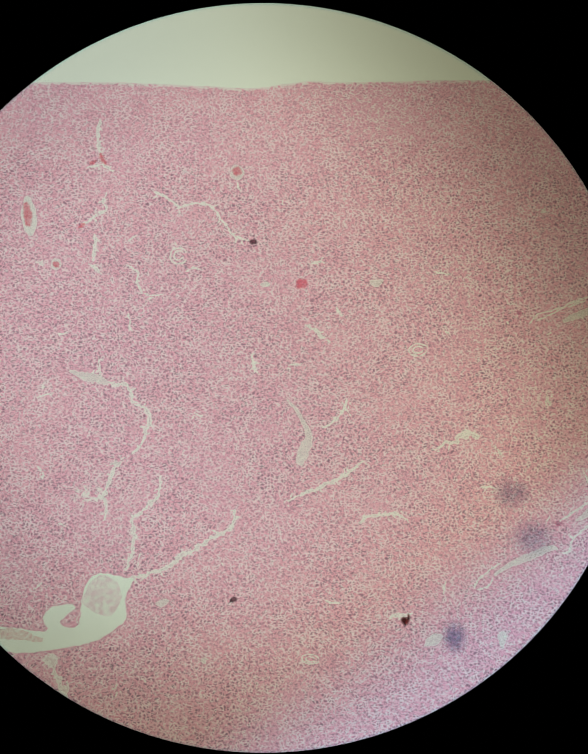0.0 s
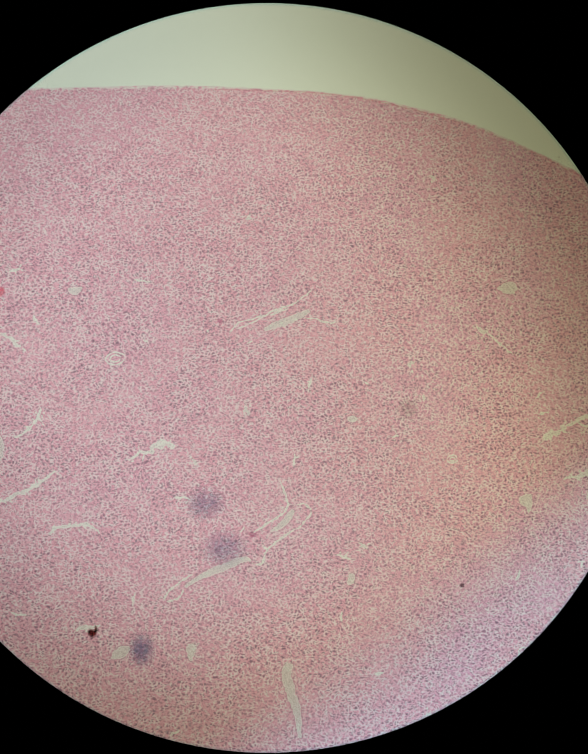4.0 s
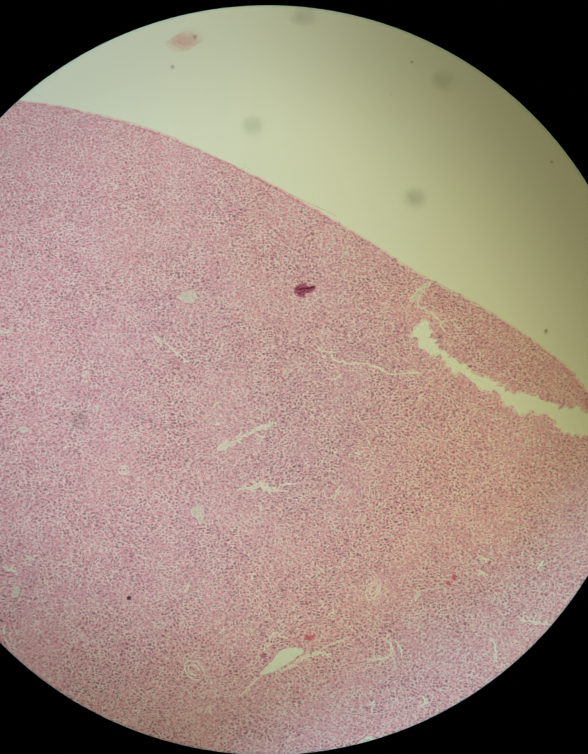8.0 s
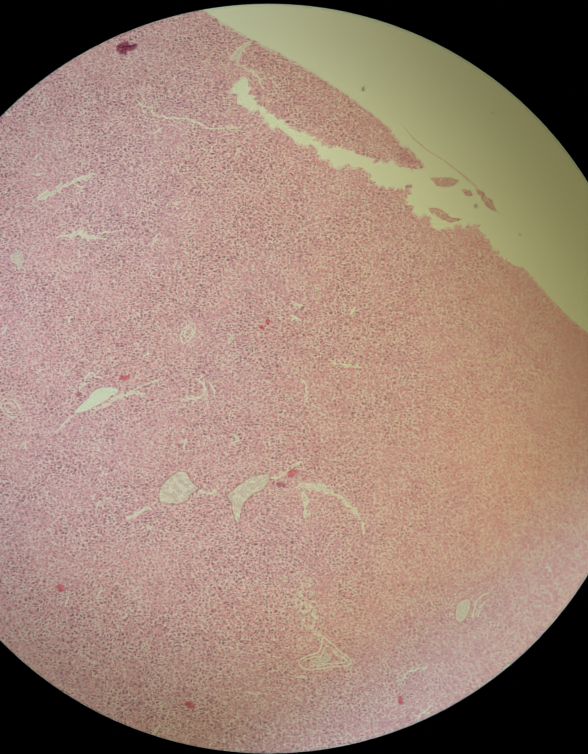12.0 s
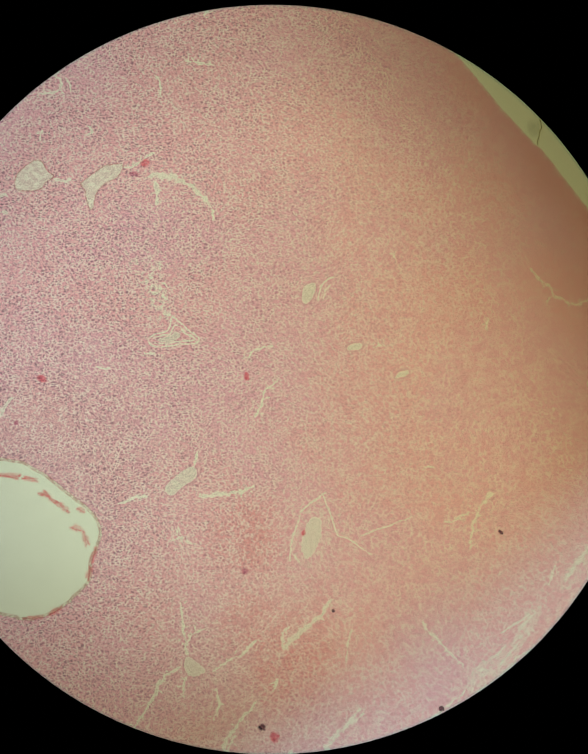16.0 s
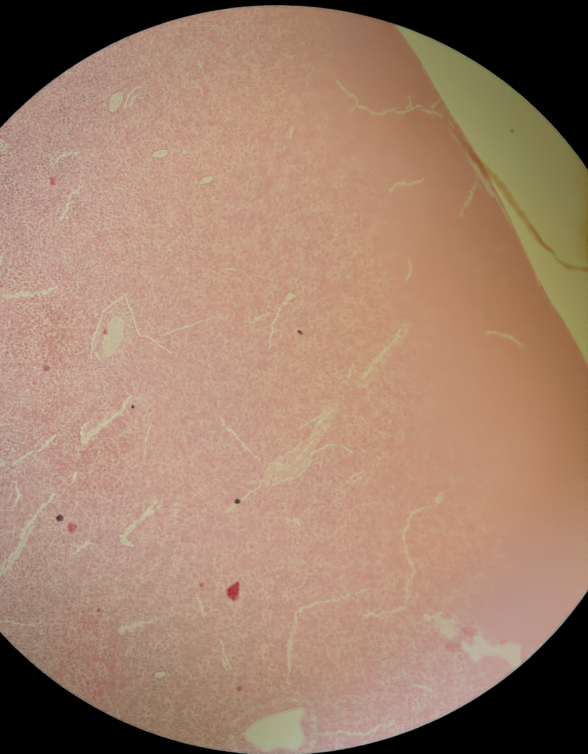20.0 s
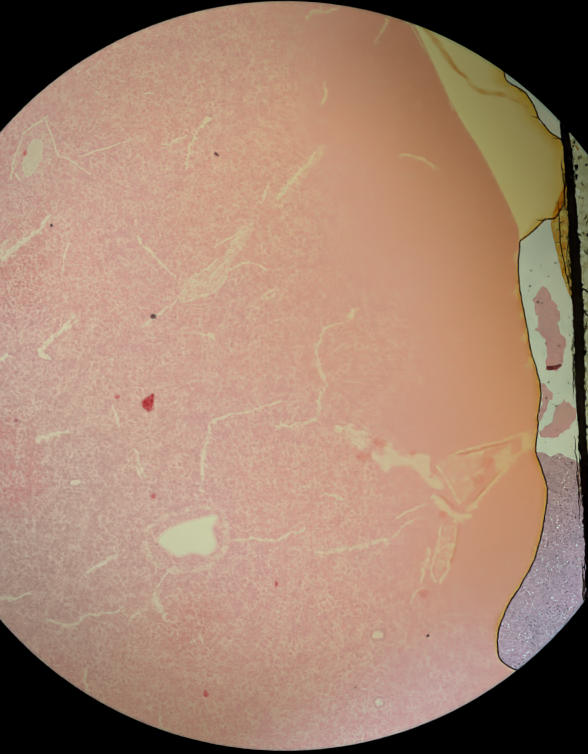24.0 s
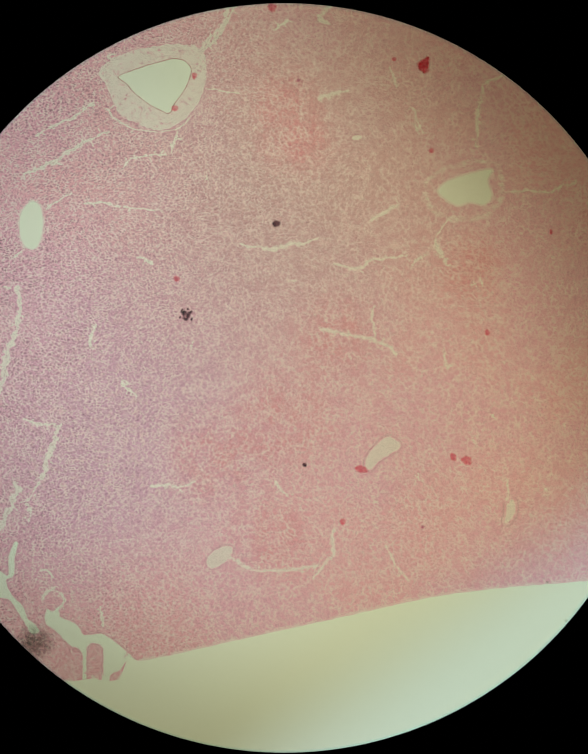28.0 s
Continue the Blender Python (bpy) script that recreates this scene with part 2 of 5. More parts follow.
def mountant_material():
    """Old balsam: hardly tinted in the middle of the slide, amber at its drying edge."""
    g = Graph("mountant")
    p = g.place()
    xyz = g.node("SeparateXYZ", Vector=p)
    x = g.math("ADD", xyz.outputs[0], g.math("MULTIPLY", g.noise(p, 300, 2).outputs[0], 160))
    amber = g.math("MULTIPLY", g.ramp(x, 300, 3000), g.ramp(xyz.outputs[1], 1300, 2600, 1.0, 0.62))
    amber = g.math("MAXIMUM", amber, g.ramp(xyz.outputs[1], 2200, 3300, 0.0, 0.3))
    c = g.mix(amber, (0.985, 0.99, 0.96), (0.93, 0.865, 0.535))
    c = g.mix(g.math("MULTIPLY", g.ramp(x, 2850, 3250), g.ramp(xyz.outputs[1], 500, 1300, 0.3, 0.8)), c, (0.86, 0.68, 0.32))
    return g.clear(c)


# ---------------------------------------------------------------- outlines, in divisions on the slide


def wavy(points, step=6.0, rough=0.0, closed=True, seed=0, grain=9.0):
    """A smooth line through the points, ragged by rough divisions."""
    pts = [Vector(p) for p in points]
    n = len(pts)
    out = []
    for i in range(n if closed else n - 1):
        if closed:
            a, b, c, d = pts[i - 1], pts[i], pts[(i + 1) % n], pts[(i + 2) % n]
        else:
            a, b, c, d = pts[max(i - 1, 0)], pts[i], pts[i + 1], pts[min(i + 2, n - 1)]
        k = max(1, int((c - b).length / step))
        for j in range(k):
            t = j / k
            out.append(0.5 * ((2 * b) + (c - a) * t + (2 * a - 5 * b + 4 * c - d) * t * t + (3 * b - a - 3 * c + d) * t ** 3))
    if not closed:
        out.append(pts[-1])
    if rough:
        for q in out:
            v = noise.noise_vector((q.x / grain, q.y / grain, seed * 3.7)) + 0.6 * noise.noise_vector((q.x / grain * 2.3, q.y / grain * 2.3, seed * 5.1))
            q += Vector((v.x, v.y)) * rough
    return [(q.x, q.y) for q in out]


def oval(x, y, rx, ry, angle=0.0, rough=0.12, seed=0, n=0):
    n = n or max(10, int((rx + ry) * 0.9))
    ca, sa = math.cos(radians(angle)), math.sin(radians(angle))
    out = []
    for i in range(n):
        a = 2 * math.pi * i / n
        k = 1 + rough * 2 * noise.noise((math.cos(a) * 1.5 + seed * 7.3, math.sin(a) * 1.5, x * 0.013))
        u, v = rx * k * math.cos(a), ry * k * math.sin(a)
        out.append((x + u * ca - v * sa, y + u * sa + v * ca))
    return out


def spine(points, widths):
    """A smooth line with a width: points three divisions apart, as (x, y, width)."""
    if not isinstance(widths, (list, tuple)):
        widths = [widths * 0.35] + [widths] * (len(points) - 2) + [widths * 0.35] if len(points) > 2 else [widths, widths * 0.5]
    three = [Vector((p[0], p[1], w)) for p, w in zip(points, widths)]
    line = []
    n = len(three)
    for i in range(n - 1):
        a, b, c, d = three[max(i - 1, 0)], three[i], three[i + 1], three[min(i + 2, n - 1)]
        k = max(2, int((c - b).xy.length / 3.2))
        for j in range(k):
            t = j / k
            line.append(0.5 * ((2 * b) + (c - a) * t + (2 * a - 5 * b + 4 * c - d) * t * t + (3 * b - a - 3 * c + d) * t ** 3))
    line.append(three[-1])
    return line


def banks(points, widths, rough=1.5, seed=0, grow=0.0, jag=1.6):
    """Left side, middle and right side of a ragged cleft along a line."""
    line = spine(points, widths)
    one, mid, two = [], [], []
    for i, q in enumerate(line):
        d = (line[min(i + 1, len(line) - 1)] - line[max(i - 1, 0)]).xy
        if d.length < 1e-6:
            continue
        side = Vector((-d.y, d.x)).normalized()
        bend = rough * (1.5 * noise.noise((q.x / 17, q.y / 17, seed * 2.9)) + 0.9 * noise.noise((q.x / 6.5, q.y / 6.5, seed * 1.3)))
        mid.append(q.xy + side * bend)
        for s, store in ((1, one), (-1, two)):
            k = 1 + min(0.9, 0.5 * rough) * jag * noise.noise((q.x / 6.5, q.y / 6.5, s * 9.1 + seed))
            h = max(0.5, q.z / 2 * k) + grow
            store.append(q.xy + side * (s * h + bend))
    return one, mid, two


def ribbon(points, widths, rough=1.5, seed=0):
    """The outline of such a cleft."""
    one, mid, two = banks(points, widths, rough * 0.6, seed, 0.0, 0.5)
    return [(q.x, q.y) for q in one + two[::-1]]


def offset(loop, d):
    """The closed outline moved outwards by d, inwards where d is negative."""
    q = np.asarray(loop)
    area = np.sum(q[:, 0] * np.roll(q[:, 1], -1) - q[:, 1] * np.roll(q[:, 0], -1))
    t = np.roll(q, -1, 0) - np.roll(q, 1, 0)
    n = np.stack([t[:, 1], -t[:, 0]], 1) * (1 if area > 0 else -1)
    n /= np.maximum(1e-6, np.linalg.norm(n, axis=1))[:, None]
    return [tuple(p) for p in q + n * d]


def inside(poly, pts):
    """Which of the points lie in the polygon."""
    poly = np.asarray(poly)
    x, y = pts[:, 0], pts[:, 1]
    hit = np.zeros(len(pts), bool)
    px, py = poly[-1]
    for qx, qy in poly:
        c = ((qy > y) != (py > y))
        if py != qy:
            hit ^= c & (x < (px - qx) * (y - qy) / (py - qy) + qx)
        px, py = qx, qy
    return hit


# ---------------------------------------------------------------- solids


def at(x, y, z):
    return (x * DIV, -y * DIV, z * UM)


def link(name, mesh, materials, parent=None, label=""):
    for m in materials:
        mesh.materials.append(m)
    ob = new(name, mesh)
    ob.parent = parent
    return tagged(ob, label)


def slab(name, outlines, openings, z0, z1, material, parent=None, label=""):
    """A flat layer with real openings through it: top, underside and all its edges."""
    from mathutils.geometry import delaunay_2d_cdt
    verts, edges = [], []
    for loop in outlines + openings:
        k = len(verts)
        verts += [Vector(p) for p in loop]
        edges += [(k + i, k + (i + 1) % len(loop)) for i in range(len(loop))]
    v, _, f, _, _, _ = delaunay_2d_cdt(verts, edges, [], 0, 1e-3, False)
    v = np.array([tuple(q) for q in v])
    f = np.array([t for t in f if len(t) == 3])
    mid = v[f].mean(axis=1)
    keep = np.zeros(len(f), bool)
    for loop in outlines:
        keep |= inside(loop, mid)
    for loop in openings:
        q = np.asarray(loop)
        near = ((mid >= q.min(0)) & (mid <= q.max(0))).all(1) & keep
        i = np.nonzero(near)[0]
        keep[i[inside(loop, mid[i])]] = False
    f = f[keep]
    a = v[f]
    turn = (a[:, 1, 0] - a[:, 0, 0]) * (a[:, 2, 1] - a[:, 0, 1]) - (a[:, 1, 1] - a[:, 0, 1]) * (a[:, 2, 0] - a[:, 0, 0])
    f[turn > 0] = f[turn > 0][:, ::-1]
    return solid(name, v, [tuple(int(i) for i in t) for t in f], z0, z1, material, parent, label)


def solid(name, v, faces, z0, z1, material, parent=None, label=""):
    n = len(v)
    count = {}
    for t in faces:
        for i in range(len(t)):
            e = (t[i], t[(i + 1) % len(t)])
            count[e] = count.get(e, 0) + 1
    sides = [(b, a, a + n, b + n) for a, b in count if (b, a) not in count]
    mesh = bpy.data.meshes.new(name)
    mesh.from_pydata([at(x, y, z1) for x, y in v] + [at(x, y, z0) for x, y in v], [],
                     list(faces) + [tuple(i + n for i in reversed(t)) for t in faces] + sides)
    # the tint belongs to the layer as a whole: it is given to the top alone
    under = np.zeros(len(mesh.polygons), np.int32)
    under[len(faces):] = 1
    ob = link(name, mesh, [material, CLEAR], parent, label)
    mesh.polygons.foreach_set("material_index", under)
    return ob


def leaf(name, loop, z0, z1, material, parent=None, label=""):
    """A small flat piece with one outline, its origin in its own middle."""
    q = np.asarray(loop)
    area = np.sum(q[:, 0] * np.roll(q[:, 1], -1) - q[:, 1] * np.roll(q[:, 0], -1))
    if area > 0:
        q = q[::-1]
    mid = q.mean(0)
    ob = solid(name, q - mid, [tuple(range(len(q)))], z0, z1, material, parent, label)
    ob.location = Vector(at(*mid, 0))
    while parent:
        ob.location -= parent.location
        parent = parent.parent
    return ob


def tube_mesh(profile, n=72):
    """A turned body round the z axis: closed rings of (radius, height) in metres."""
    bm = bmesh.new()
    rings = [[bm.verts.new((r * math.cos(2 * math.pi * i / n), r * math.sin(2 * math.pi * i / n), z)) for i in range(n)] for r, z in profile]
    for a, b in zip(rings, rings[1:] + rings[:1]):
        for i in range(n):
            bm.faces.new((a[i], a[(i + 1) % n], b[(i + 1) % n], b[i]))
    bmesh.ops.recalc_face_normals(bm, faces=bm.faces)
    mesh = bpy.data.meshes.new("turned")
    bm.to_mesh(mesh)
    bm.free()
    return mesh


def disc_mesh(r, z, n=96, thick=0.0):
    bm = bmesh.new()
    top = [bm.verts.new((r * math.cos(2 * math.pi * i / n), r * math.sin(2 * math.pi * i / n), z)) for i in range(n)]
    low = [bm.verts.new((v.co.x, v.co.y, z - thick)) for v in top]
    bm.faces.new(top)
    bm.faces.new(low[::-1])
    for i in range(n):
        bm.faces.new((top[i], low[i], low[(i + 1) % n], top[(i + 1) % n]))
    mesh = bpy.data.meshes.new("disc")
    bm.to_mesh(mesh)
    bm.free()
    return mesh


CLEAR = Graph("clear").clear((1.0, 1.0, 1.0))
BLACK = dull_black("black_anodised_metal")
GLASS = glass("glass")

# ---------------------------------------------------------------- the microscope

STOP = 0.195                        # from the lens to the field stop
K = STOP / FOCAL
stop_x, stop_y, stop_r = (REST[0] - 611) * K, -(REST[1] - 784) * K, 779 * K
eyepiece = new("eyepiece")
eyepiece.matrix_basis = pose(*EYE, *TILT, 0)
tagged(eyepiece, "black metal microscope eyepiece with a round field stop", "eyepiece", kind="structure")
ring = link("field_stop", tube_mesh([(stop_r, -STOP), (stop_r + 0.001, -STOP + 0.0008), (0.13, -STOP + 0.006), (0.13, -STOP - 0.005), (stop_r + 0.001, -STOP - 0.001)], 256), [BLACK], eyepiece, "matt black field stop ring")
ring.location = (stop_x, stop_y, 0)
link("barrel", tube_mesh([(0.145, -STOP - 0.005), (0.145, 0.10), (0.16, 0.10), (0.16, -STOP - 0.005)]), [BLACK], eyepiece, "black eyepiece barrel")
link("eye_cap", disc_mesh(0.16, 0.115, thick=0.015), [BLACK], eyepiece, "black eyepiece cap")



def edge_fringe():
    """Tint of an added ring: paints the field stop's soft edge and blue fringe."""
    g = Graph("edge_fringe")
    n = g.node("Attribute")
    n.attribute_name = "thin"
    t = n.outputs["Fac"]
    c = g.mix(g.ramp(t, 0.0, 0.5), (1.0, 1.0, 1.0), (0.62, 0.86, 0.92))
    return g.clear(g.mix(g.ramp(t, 0.45, 1.0), c, (0.03, 0.06, 0.12)))


def rim_mesh(radii, z, n=256):
    v, f = [], []
    for r, _ in radii:
        v += [(r * math.cos(2 * math.pi * i / n), r * math.sin(2 * math.pi * i / n), z) for i in range(n)]
    for k in range(len(radii) - 1):
        f += [(k * n + i, k * n + (i + 1) % n, (k + 1) * n + (i + 1) % n, (k + 1) * n + i) for i in range(n)]
    mesh = bpy.data.meshes.new("edge_fringe")
    mesh.from_pydata(v, [], f)
    mesh.attributes.new("thin", "FLOAT", "POINT").data.foreach_set("value", [t for _, t in radii for _ in range(n)])
    return mesh


# added ring: blur and colour fringe of the field edge, put into a tint
rim = link("edge_fringe", rim_mesh([(stop_r * 0.979, 0.0), (stop_r * 0.992, 0.40), (stop_r * 1.002, 1.0)], -STOP + 0.002), [edge_fringe()], eyepiece, "added tinted ring that paints the soft bluish edge of the field")
rim.location = (stop_x, stop_y, 0)

LAMP_Z = -0.20
LAMP_FIELD = 781 * DIV * (DIST - LAMP_Z) / DIST
way = AXIS @ Vector(((REST[0] - 611) / FOCAL, -(REST[1] - 784) / FOCAL, -1))
foot = EYE + way * ((LAMP_Z - EYE.z) / way.z)
illuminator = new("illuminator")
illuminator.location = (foot.x, foot.y, LAMP_Z)
tagged(illuminator, "substage condenser with a glowing round lens", "microscope lamp", kind="structure")
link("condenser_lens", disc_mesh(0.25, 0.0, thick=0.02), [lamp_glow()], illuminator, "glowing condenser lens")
link("condenser_mount", tube_mesh([(0.25, 0.004), (0.28, 0.004), (0.28, -0.30), (0.25, -0.30)]), [BLACK], illuminator, "black condenser mount")
stage = link("stage", tube_mesh([(0.34, -0.0405), (2.2, -0.0405), (2.2, -0.16), (0.28, -0.16), (0.28, -0.10)]), [BLACK])
stage.location = (foot.x, foot.y, 0)
tagged(stage, "black metal microscope stage with a round light opening", "microscope stage", kind="structure")

# ---------------------------------------------------------------- the slide

ON_SLIDE = []                       # everything that the stage carries


def carried(ob, label, category, group="", kind=""):
    ON_SLIDE.append(ob)
    return tagged(ob, label, category, group, kind)


slide = carried(new("microscope_slide"), "clear glass microscope slide with a thin cover glass", "microscope slide")
leaf("glass_plate", wavy([(-12000, -3080), (14200, -3080), (14200, 5880), (-12000, 5880)], 1e9), -1000, -1, GLASS, slide)

PINK, MAUVE = (1.0, 0.525, 0.705), (0.97, 0.52, 0.75)
TISSUE = stained_tissue("stained_tissue", PINK, MAUVE, thinned=True)
DRY = stained_tissue("dry_tissue", (0.76, 0.47, 0.56), (0.66, 0.41, 0.53), 0.35, False, specks=True)
COLLAGEN = film_of("collagen", (0.96, 0.82, 0.84), 7, 0.45)
BLOOD = film_of("blood", (0.94, 0.48, 0.56), 8, 0.3, True)
PURPLE = film_of("violet_stain", (0.56, 0.15, 0.36), 6, 0.45, True)
VIOLET = film_of("dull_violet", (0.80, 0.52, 0.66), 6, 0.3, True)
PIGMENT = film_of("pigment", (0.22, 0.11, 0.16), 4, 0.45, True)
COAT = film_of("vessel_coat", (0.88, 0.76, 0.76), 8, 0.5)
FIBRE_COAT = film_of("fibre_coat", (0.95, 0.84, 0.75), 10, 0.2, True)
PALE_BLOOD = film_of("pale_blood", (1.0, 0.85, 0.83), 8, 0.2, True)
CAPSULE = film_of("capsule", (0.97, 0.85, 0.87), 12, 0.4)
INK = smudge("ink_smudge", (0.14, 0.20, 0.42))
GREY = smudge("grey_smudge", (0.45, 0.48, 0.40), 0.42)

FAINT_INK = smudge("faint_ink_smudge", (0.40, 0.42, 0.60), 0.75)
DARK = smudge("dark_smudge", (0.14, 0.14, 0.10), 0.9)
RED_SMEAR = smudge("red_smear", (0.90, 0.42, 0.45), 0.8)

section = carried(new("tissue_section"), "thin pink stained liver section mounted on the slide", "tissue section")
SEED = [0]


def nxt():
    SEED[0] += 1
    return SEED[0]


def blur_at(x, y):
    """How far an edge is smeared where the section lies off the focus, and how much of its contrast is left."""
    s = 0.75 * x + 0.15 * y + 0.9 * max(0, x - 2350)
    k = min(1.0, max(0.0, (s - 1350) / 1300))
    return 1.2 + 6.0 * k * k, 1.0 - 0.28 * k


def rings(name, loops, values, z0, z1, material, parent, label="", centred=False):
    """A flat piece built of nested outlines, outermost first, each with its own thinness."""
    n = len(loops[0])
    mid = np.asarray(loops[0]).mean(0) if centred else np.zeros(2)
    pts = [tuple(np.asarray(p) - mid) for loop in loops for p in loop]
    q = np.asarray(loops[0])
    turn = np.sum(q[:, 0] * np.roll(q[:, 1], -1) - q[:, 1] * np.roll(q[:, 0], -1)) > 0
    faces = []
    for k in range(len(loops) - 1):
        for i in range(n):
            j = (i + 1) % n
            faces.append((k * n + i, k * n + j, (k + 1) * n + j, (k + 1) * n + i))
    faces.append(tuple((len(loops) - 1) * n + i for i in range(n)))
    if turn:
        faces = [t[::-1] for t in faces]
    ob = solid(name, pts, faces, z0, z1, material, parent, label)
    thin = ob.data.attributes.new("thin", "FLOAT", "POINT")
    thin.data.foreach_set("value", [v for v in values for _ in range(n)] * 2)
    if centred:
        ob.location = Vector(at(*mid, 0))
        while parent:
            ob.location -= parent.location
            parent = parent.parent
    return ob


SITES = []                          # every thinner place: name, label, outlines with their thinness, or a line with its widths


def lumen(loop, name="vein", label="", value=1.0, extra=(), coat=True):
    """An opening in the section, thinning out towards its middle."""
    q = np.asarray(loop)
    m = q.mean(0)
    blur, left = blur_at(*m)
    around = np.linalg.norm(np.roll(q, -1, 0) - q, axis=1).sum()
    area = abs(np.sum(q[:, 0] * np.roll(q[:, 1], -1) - q[:, 1] * np.roll(q[:, 0], -1))) / 2
    if value == 1.0 and 2 * area / around < 20:
        value = 0.88
    small = min(np.ptp(q, axis=0)) * 0.2
    if coat and not extra and small > 2.4:
        extra = [(min(blur, small) + 3.0, 0.0), (min(blur, small), -0.4)]
        first = []
    else:
        first = [offset(loop, min(blur, small))]
    loops = [offset(loop, d) for d, _ in extra] + first + [offset(loop, -min(blur, small))]
    values = [v for _, v in extra] + [extra[-1][1] if extra else 0.0] * len(first) + [value * left]
    SITES.append((name, label, loops, values, None))


def crack(points, width, rough=1.5, name="sinusoid", value=0.0, twigs=True):
    """A cleft along a line."""
    s = nxt()
    blur, left = blur_at(*points[len(points) // 2])
    top = max(width) if isinstance(width, (list, tuple)) else width
    value = value or min(0.78, 0.70 + 0.01 * max(0.0, top - 5))
    k = 0.90
    width = [w * k + 0.6 for w in width] if isinstance(width, (list, tuple)) else width * k + 0.6
    one, mid, two = banks(points, width, rough * (1 + 1.6 * (1 - left)) + 0.5, s, min(blur * 0.4, 2.4) + 0.5)
    n = len(mid)
    left -= 0.08 * (1 - left) / 0.28
    core = [value * left * min(1.0, (i + 0.5) / 3, (n - 0.5 - i) / 3) for i in range(n)]
    half = [max((a - c).length, (b - c).length) for a, c, b in zip(one, mid, two)]
    loop = [tuple(q) for q in one + two[::-1]]
    # side twigs between the cell plates
    rng = random.Random(s * 7 + 1)
    if top > 4 and twigs:
        for i in range(rng.randrange(1, 4), n - 2, 3):
            if rng.random() < 0.7:
                d = (mid[min(i + 1, n - 1)] - mid[i - 1])
                a = math.atan2(d.y, d.x) + rng.choice((-1, 1)) * rng.uniform(0.5, 1.5)
                l = rng.uniform(5, 19)
                e = mid[i] + Vector((math.cos(a), math.sin(a))) * l
                h = mid[i].lerp(e, 0.55) + Vector((rng.uniform(-2, 2), rng.uniform(-2, 2)))
                crack([tuple(mid[i]), tuple(h), tuple(e)], [4.2, 3.4, 1.6], 1.8, "sinusoid", min(0.75, value * 0.9), False)
    SITES.append((name, "", [loop], [0.0], (np.array([tuple(q) for q in mid]), np.array(half), np.array(core))))


def build_section(margin):
    """One layer cut along all the outlines: each vessel and cleft is a piece of its own, and the rest is parenchyma."""
    from mathutils.geometry import delaunay_2d_cdt
    pts, edges, own = [], [], []
    for loop, value in [(margin, 0.52), (offset(margin, -4.0), 0.26), (offset(margin, -11.0), 0.0)] + [(lp, v) for s in SITES for lp, v in zip(s[2], s[3])]:
        k = len(pts)
        pts += [Vector(p) for p in loop]
        own += [value] * len(loop)
        edges += [(k + i, k + (i + 1) % len(loop)) for i in range(len(loop))]
    for s in SITES:
        if s[4]:
            k = len(pts)
            pts += [Vector(p) for p in s[4][0]]
            own += list(s[4][2])
            edges += [(k + i, k + i + 1) for i in range(len(s[4][0]) - 1)]
    v, _, f, source, _, _ = delaunay_2d_cdt(pts, edges, [], 0, 1e-2, True)
    v = np.array([tuple(q) for q in v])
    f = np.array([t for t in f if len(t) == 3])
    thin = np.array([max([own[i] for i in ids] or [0.0]) for ids in source])
    mid = v[f].mean(axis=1)
    keep = inside(margin, mid)
    f, mid = f[keep], mid[keep]
    owner, best = np.full(len(f), -1), np.full(len(f), -1.0)
    for k, (_, _, loops, values, line) in enumerate(SITES):
        q = np.asarray(loops[0])
        lo, hi = q.min(0), q.max(0)
        for where, is_face in ((v, False), (mid, True)):
            i = np.nonzero(((where >= lo) & (where <= hi)).all(1))[0]
            i = i[inside(loops[0], where[i])]
            if not len(i):
                continue
            if line:
                d = np.linalg.norm(where[i][:, None] - line[0][None], axis=2)
                j = d.argmin(1)
                level = np.maximum(0.01, line[2][j] * (1 - d[np.arange(len(i)), j] / line[1][j]))
            else:
                level = np.full(len(i), (values[0] + values[1]) / 2)
                for n in range(1, len(loops)):
                    level[inside(loops[n], where[i])] = values[-1] if n == len(loops) - 1 else (values[n] + values[n + 1]) / 2
                if not is_face and len(loops) < 4:
                    level[level < values[-1]] = 0.0
            if is_face:
                better = level > best[i]
                owner[i[better]], best[i[better]] = k, level[better]
            else:
                i, level = i[level > 0], level[level > 0]
                thin[i] = np.maximum(thin[i], level)
    a = v[f]
    turn = (a[:, 1, 0] - a[:, 0, 0]) * (a[:, 2, 1] - a[:, 0, 1]) - (a[:, 1, 1] - a[:, 0, 1]) * (a[:, 2, 0] - a[:, 0, 0])
    f[turn > 0] = f[turn > 0][:, ::-1]
    for k in range(-1, len(SITES)):
        mine = f[owner == k]
        if not len(mine):
            continue
        used, index = np.unique(mine, return_inverse=True)
        faces = [tuple(int(i) for i in t) for t in index.reshape(-1, 3)]
        name, label = SITES[k][:2] if k >= 0 else ("parenchyma", "finely grained pink liver tissue")
        ob = solid(name, v[used], faces, 0.0, 5.0, TISSUE, section, label)
        ob.data.attributes.new("thin", "FLOAT", "POINT").data.foreach_set("value", np.tile(thin[used], 2).astype(np.float32))


def soft(points, width, rough=1.5, name="sinusoid"):
    crack(points, width, rough + 0.4, name)


def patch(name, loop, value, label=""):
    """A field of thinner, looser tissue let into the section."""
    lumen(loop, name, label, value, (), False)


def vein(x, y, rx, ry, angle=0, wall=0, rough=0.12):
    """A vessel cut across: its lumen, clear where it is wide, and, where it has one, a loose wall."""
    loop = oval(x, y, rx, ry, angle, rough, nxt())
    lumen(loop, "vein", value=1.2 if rx > 20 else 1.0, extra=[(wall + 3, 0.0), (wall, 0.20), (3.0, 0.14)] if wall else ())


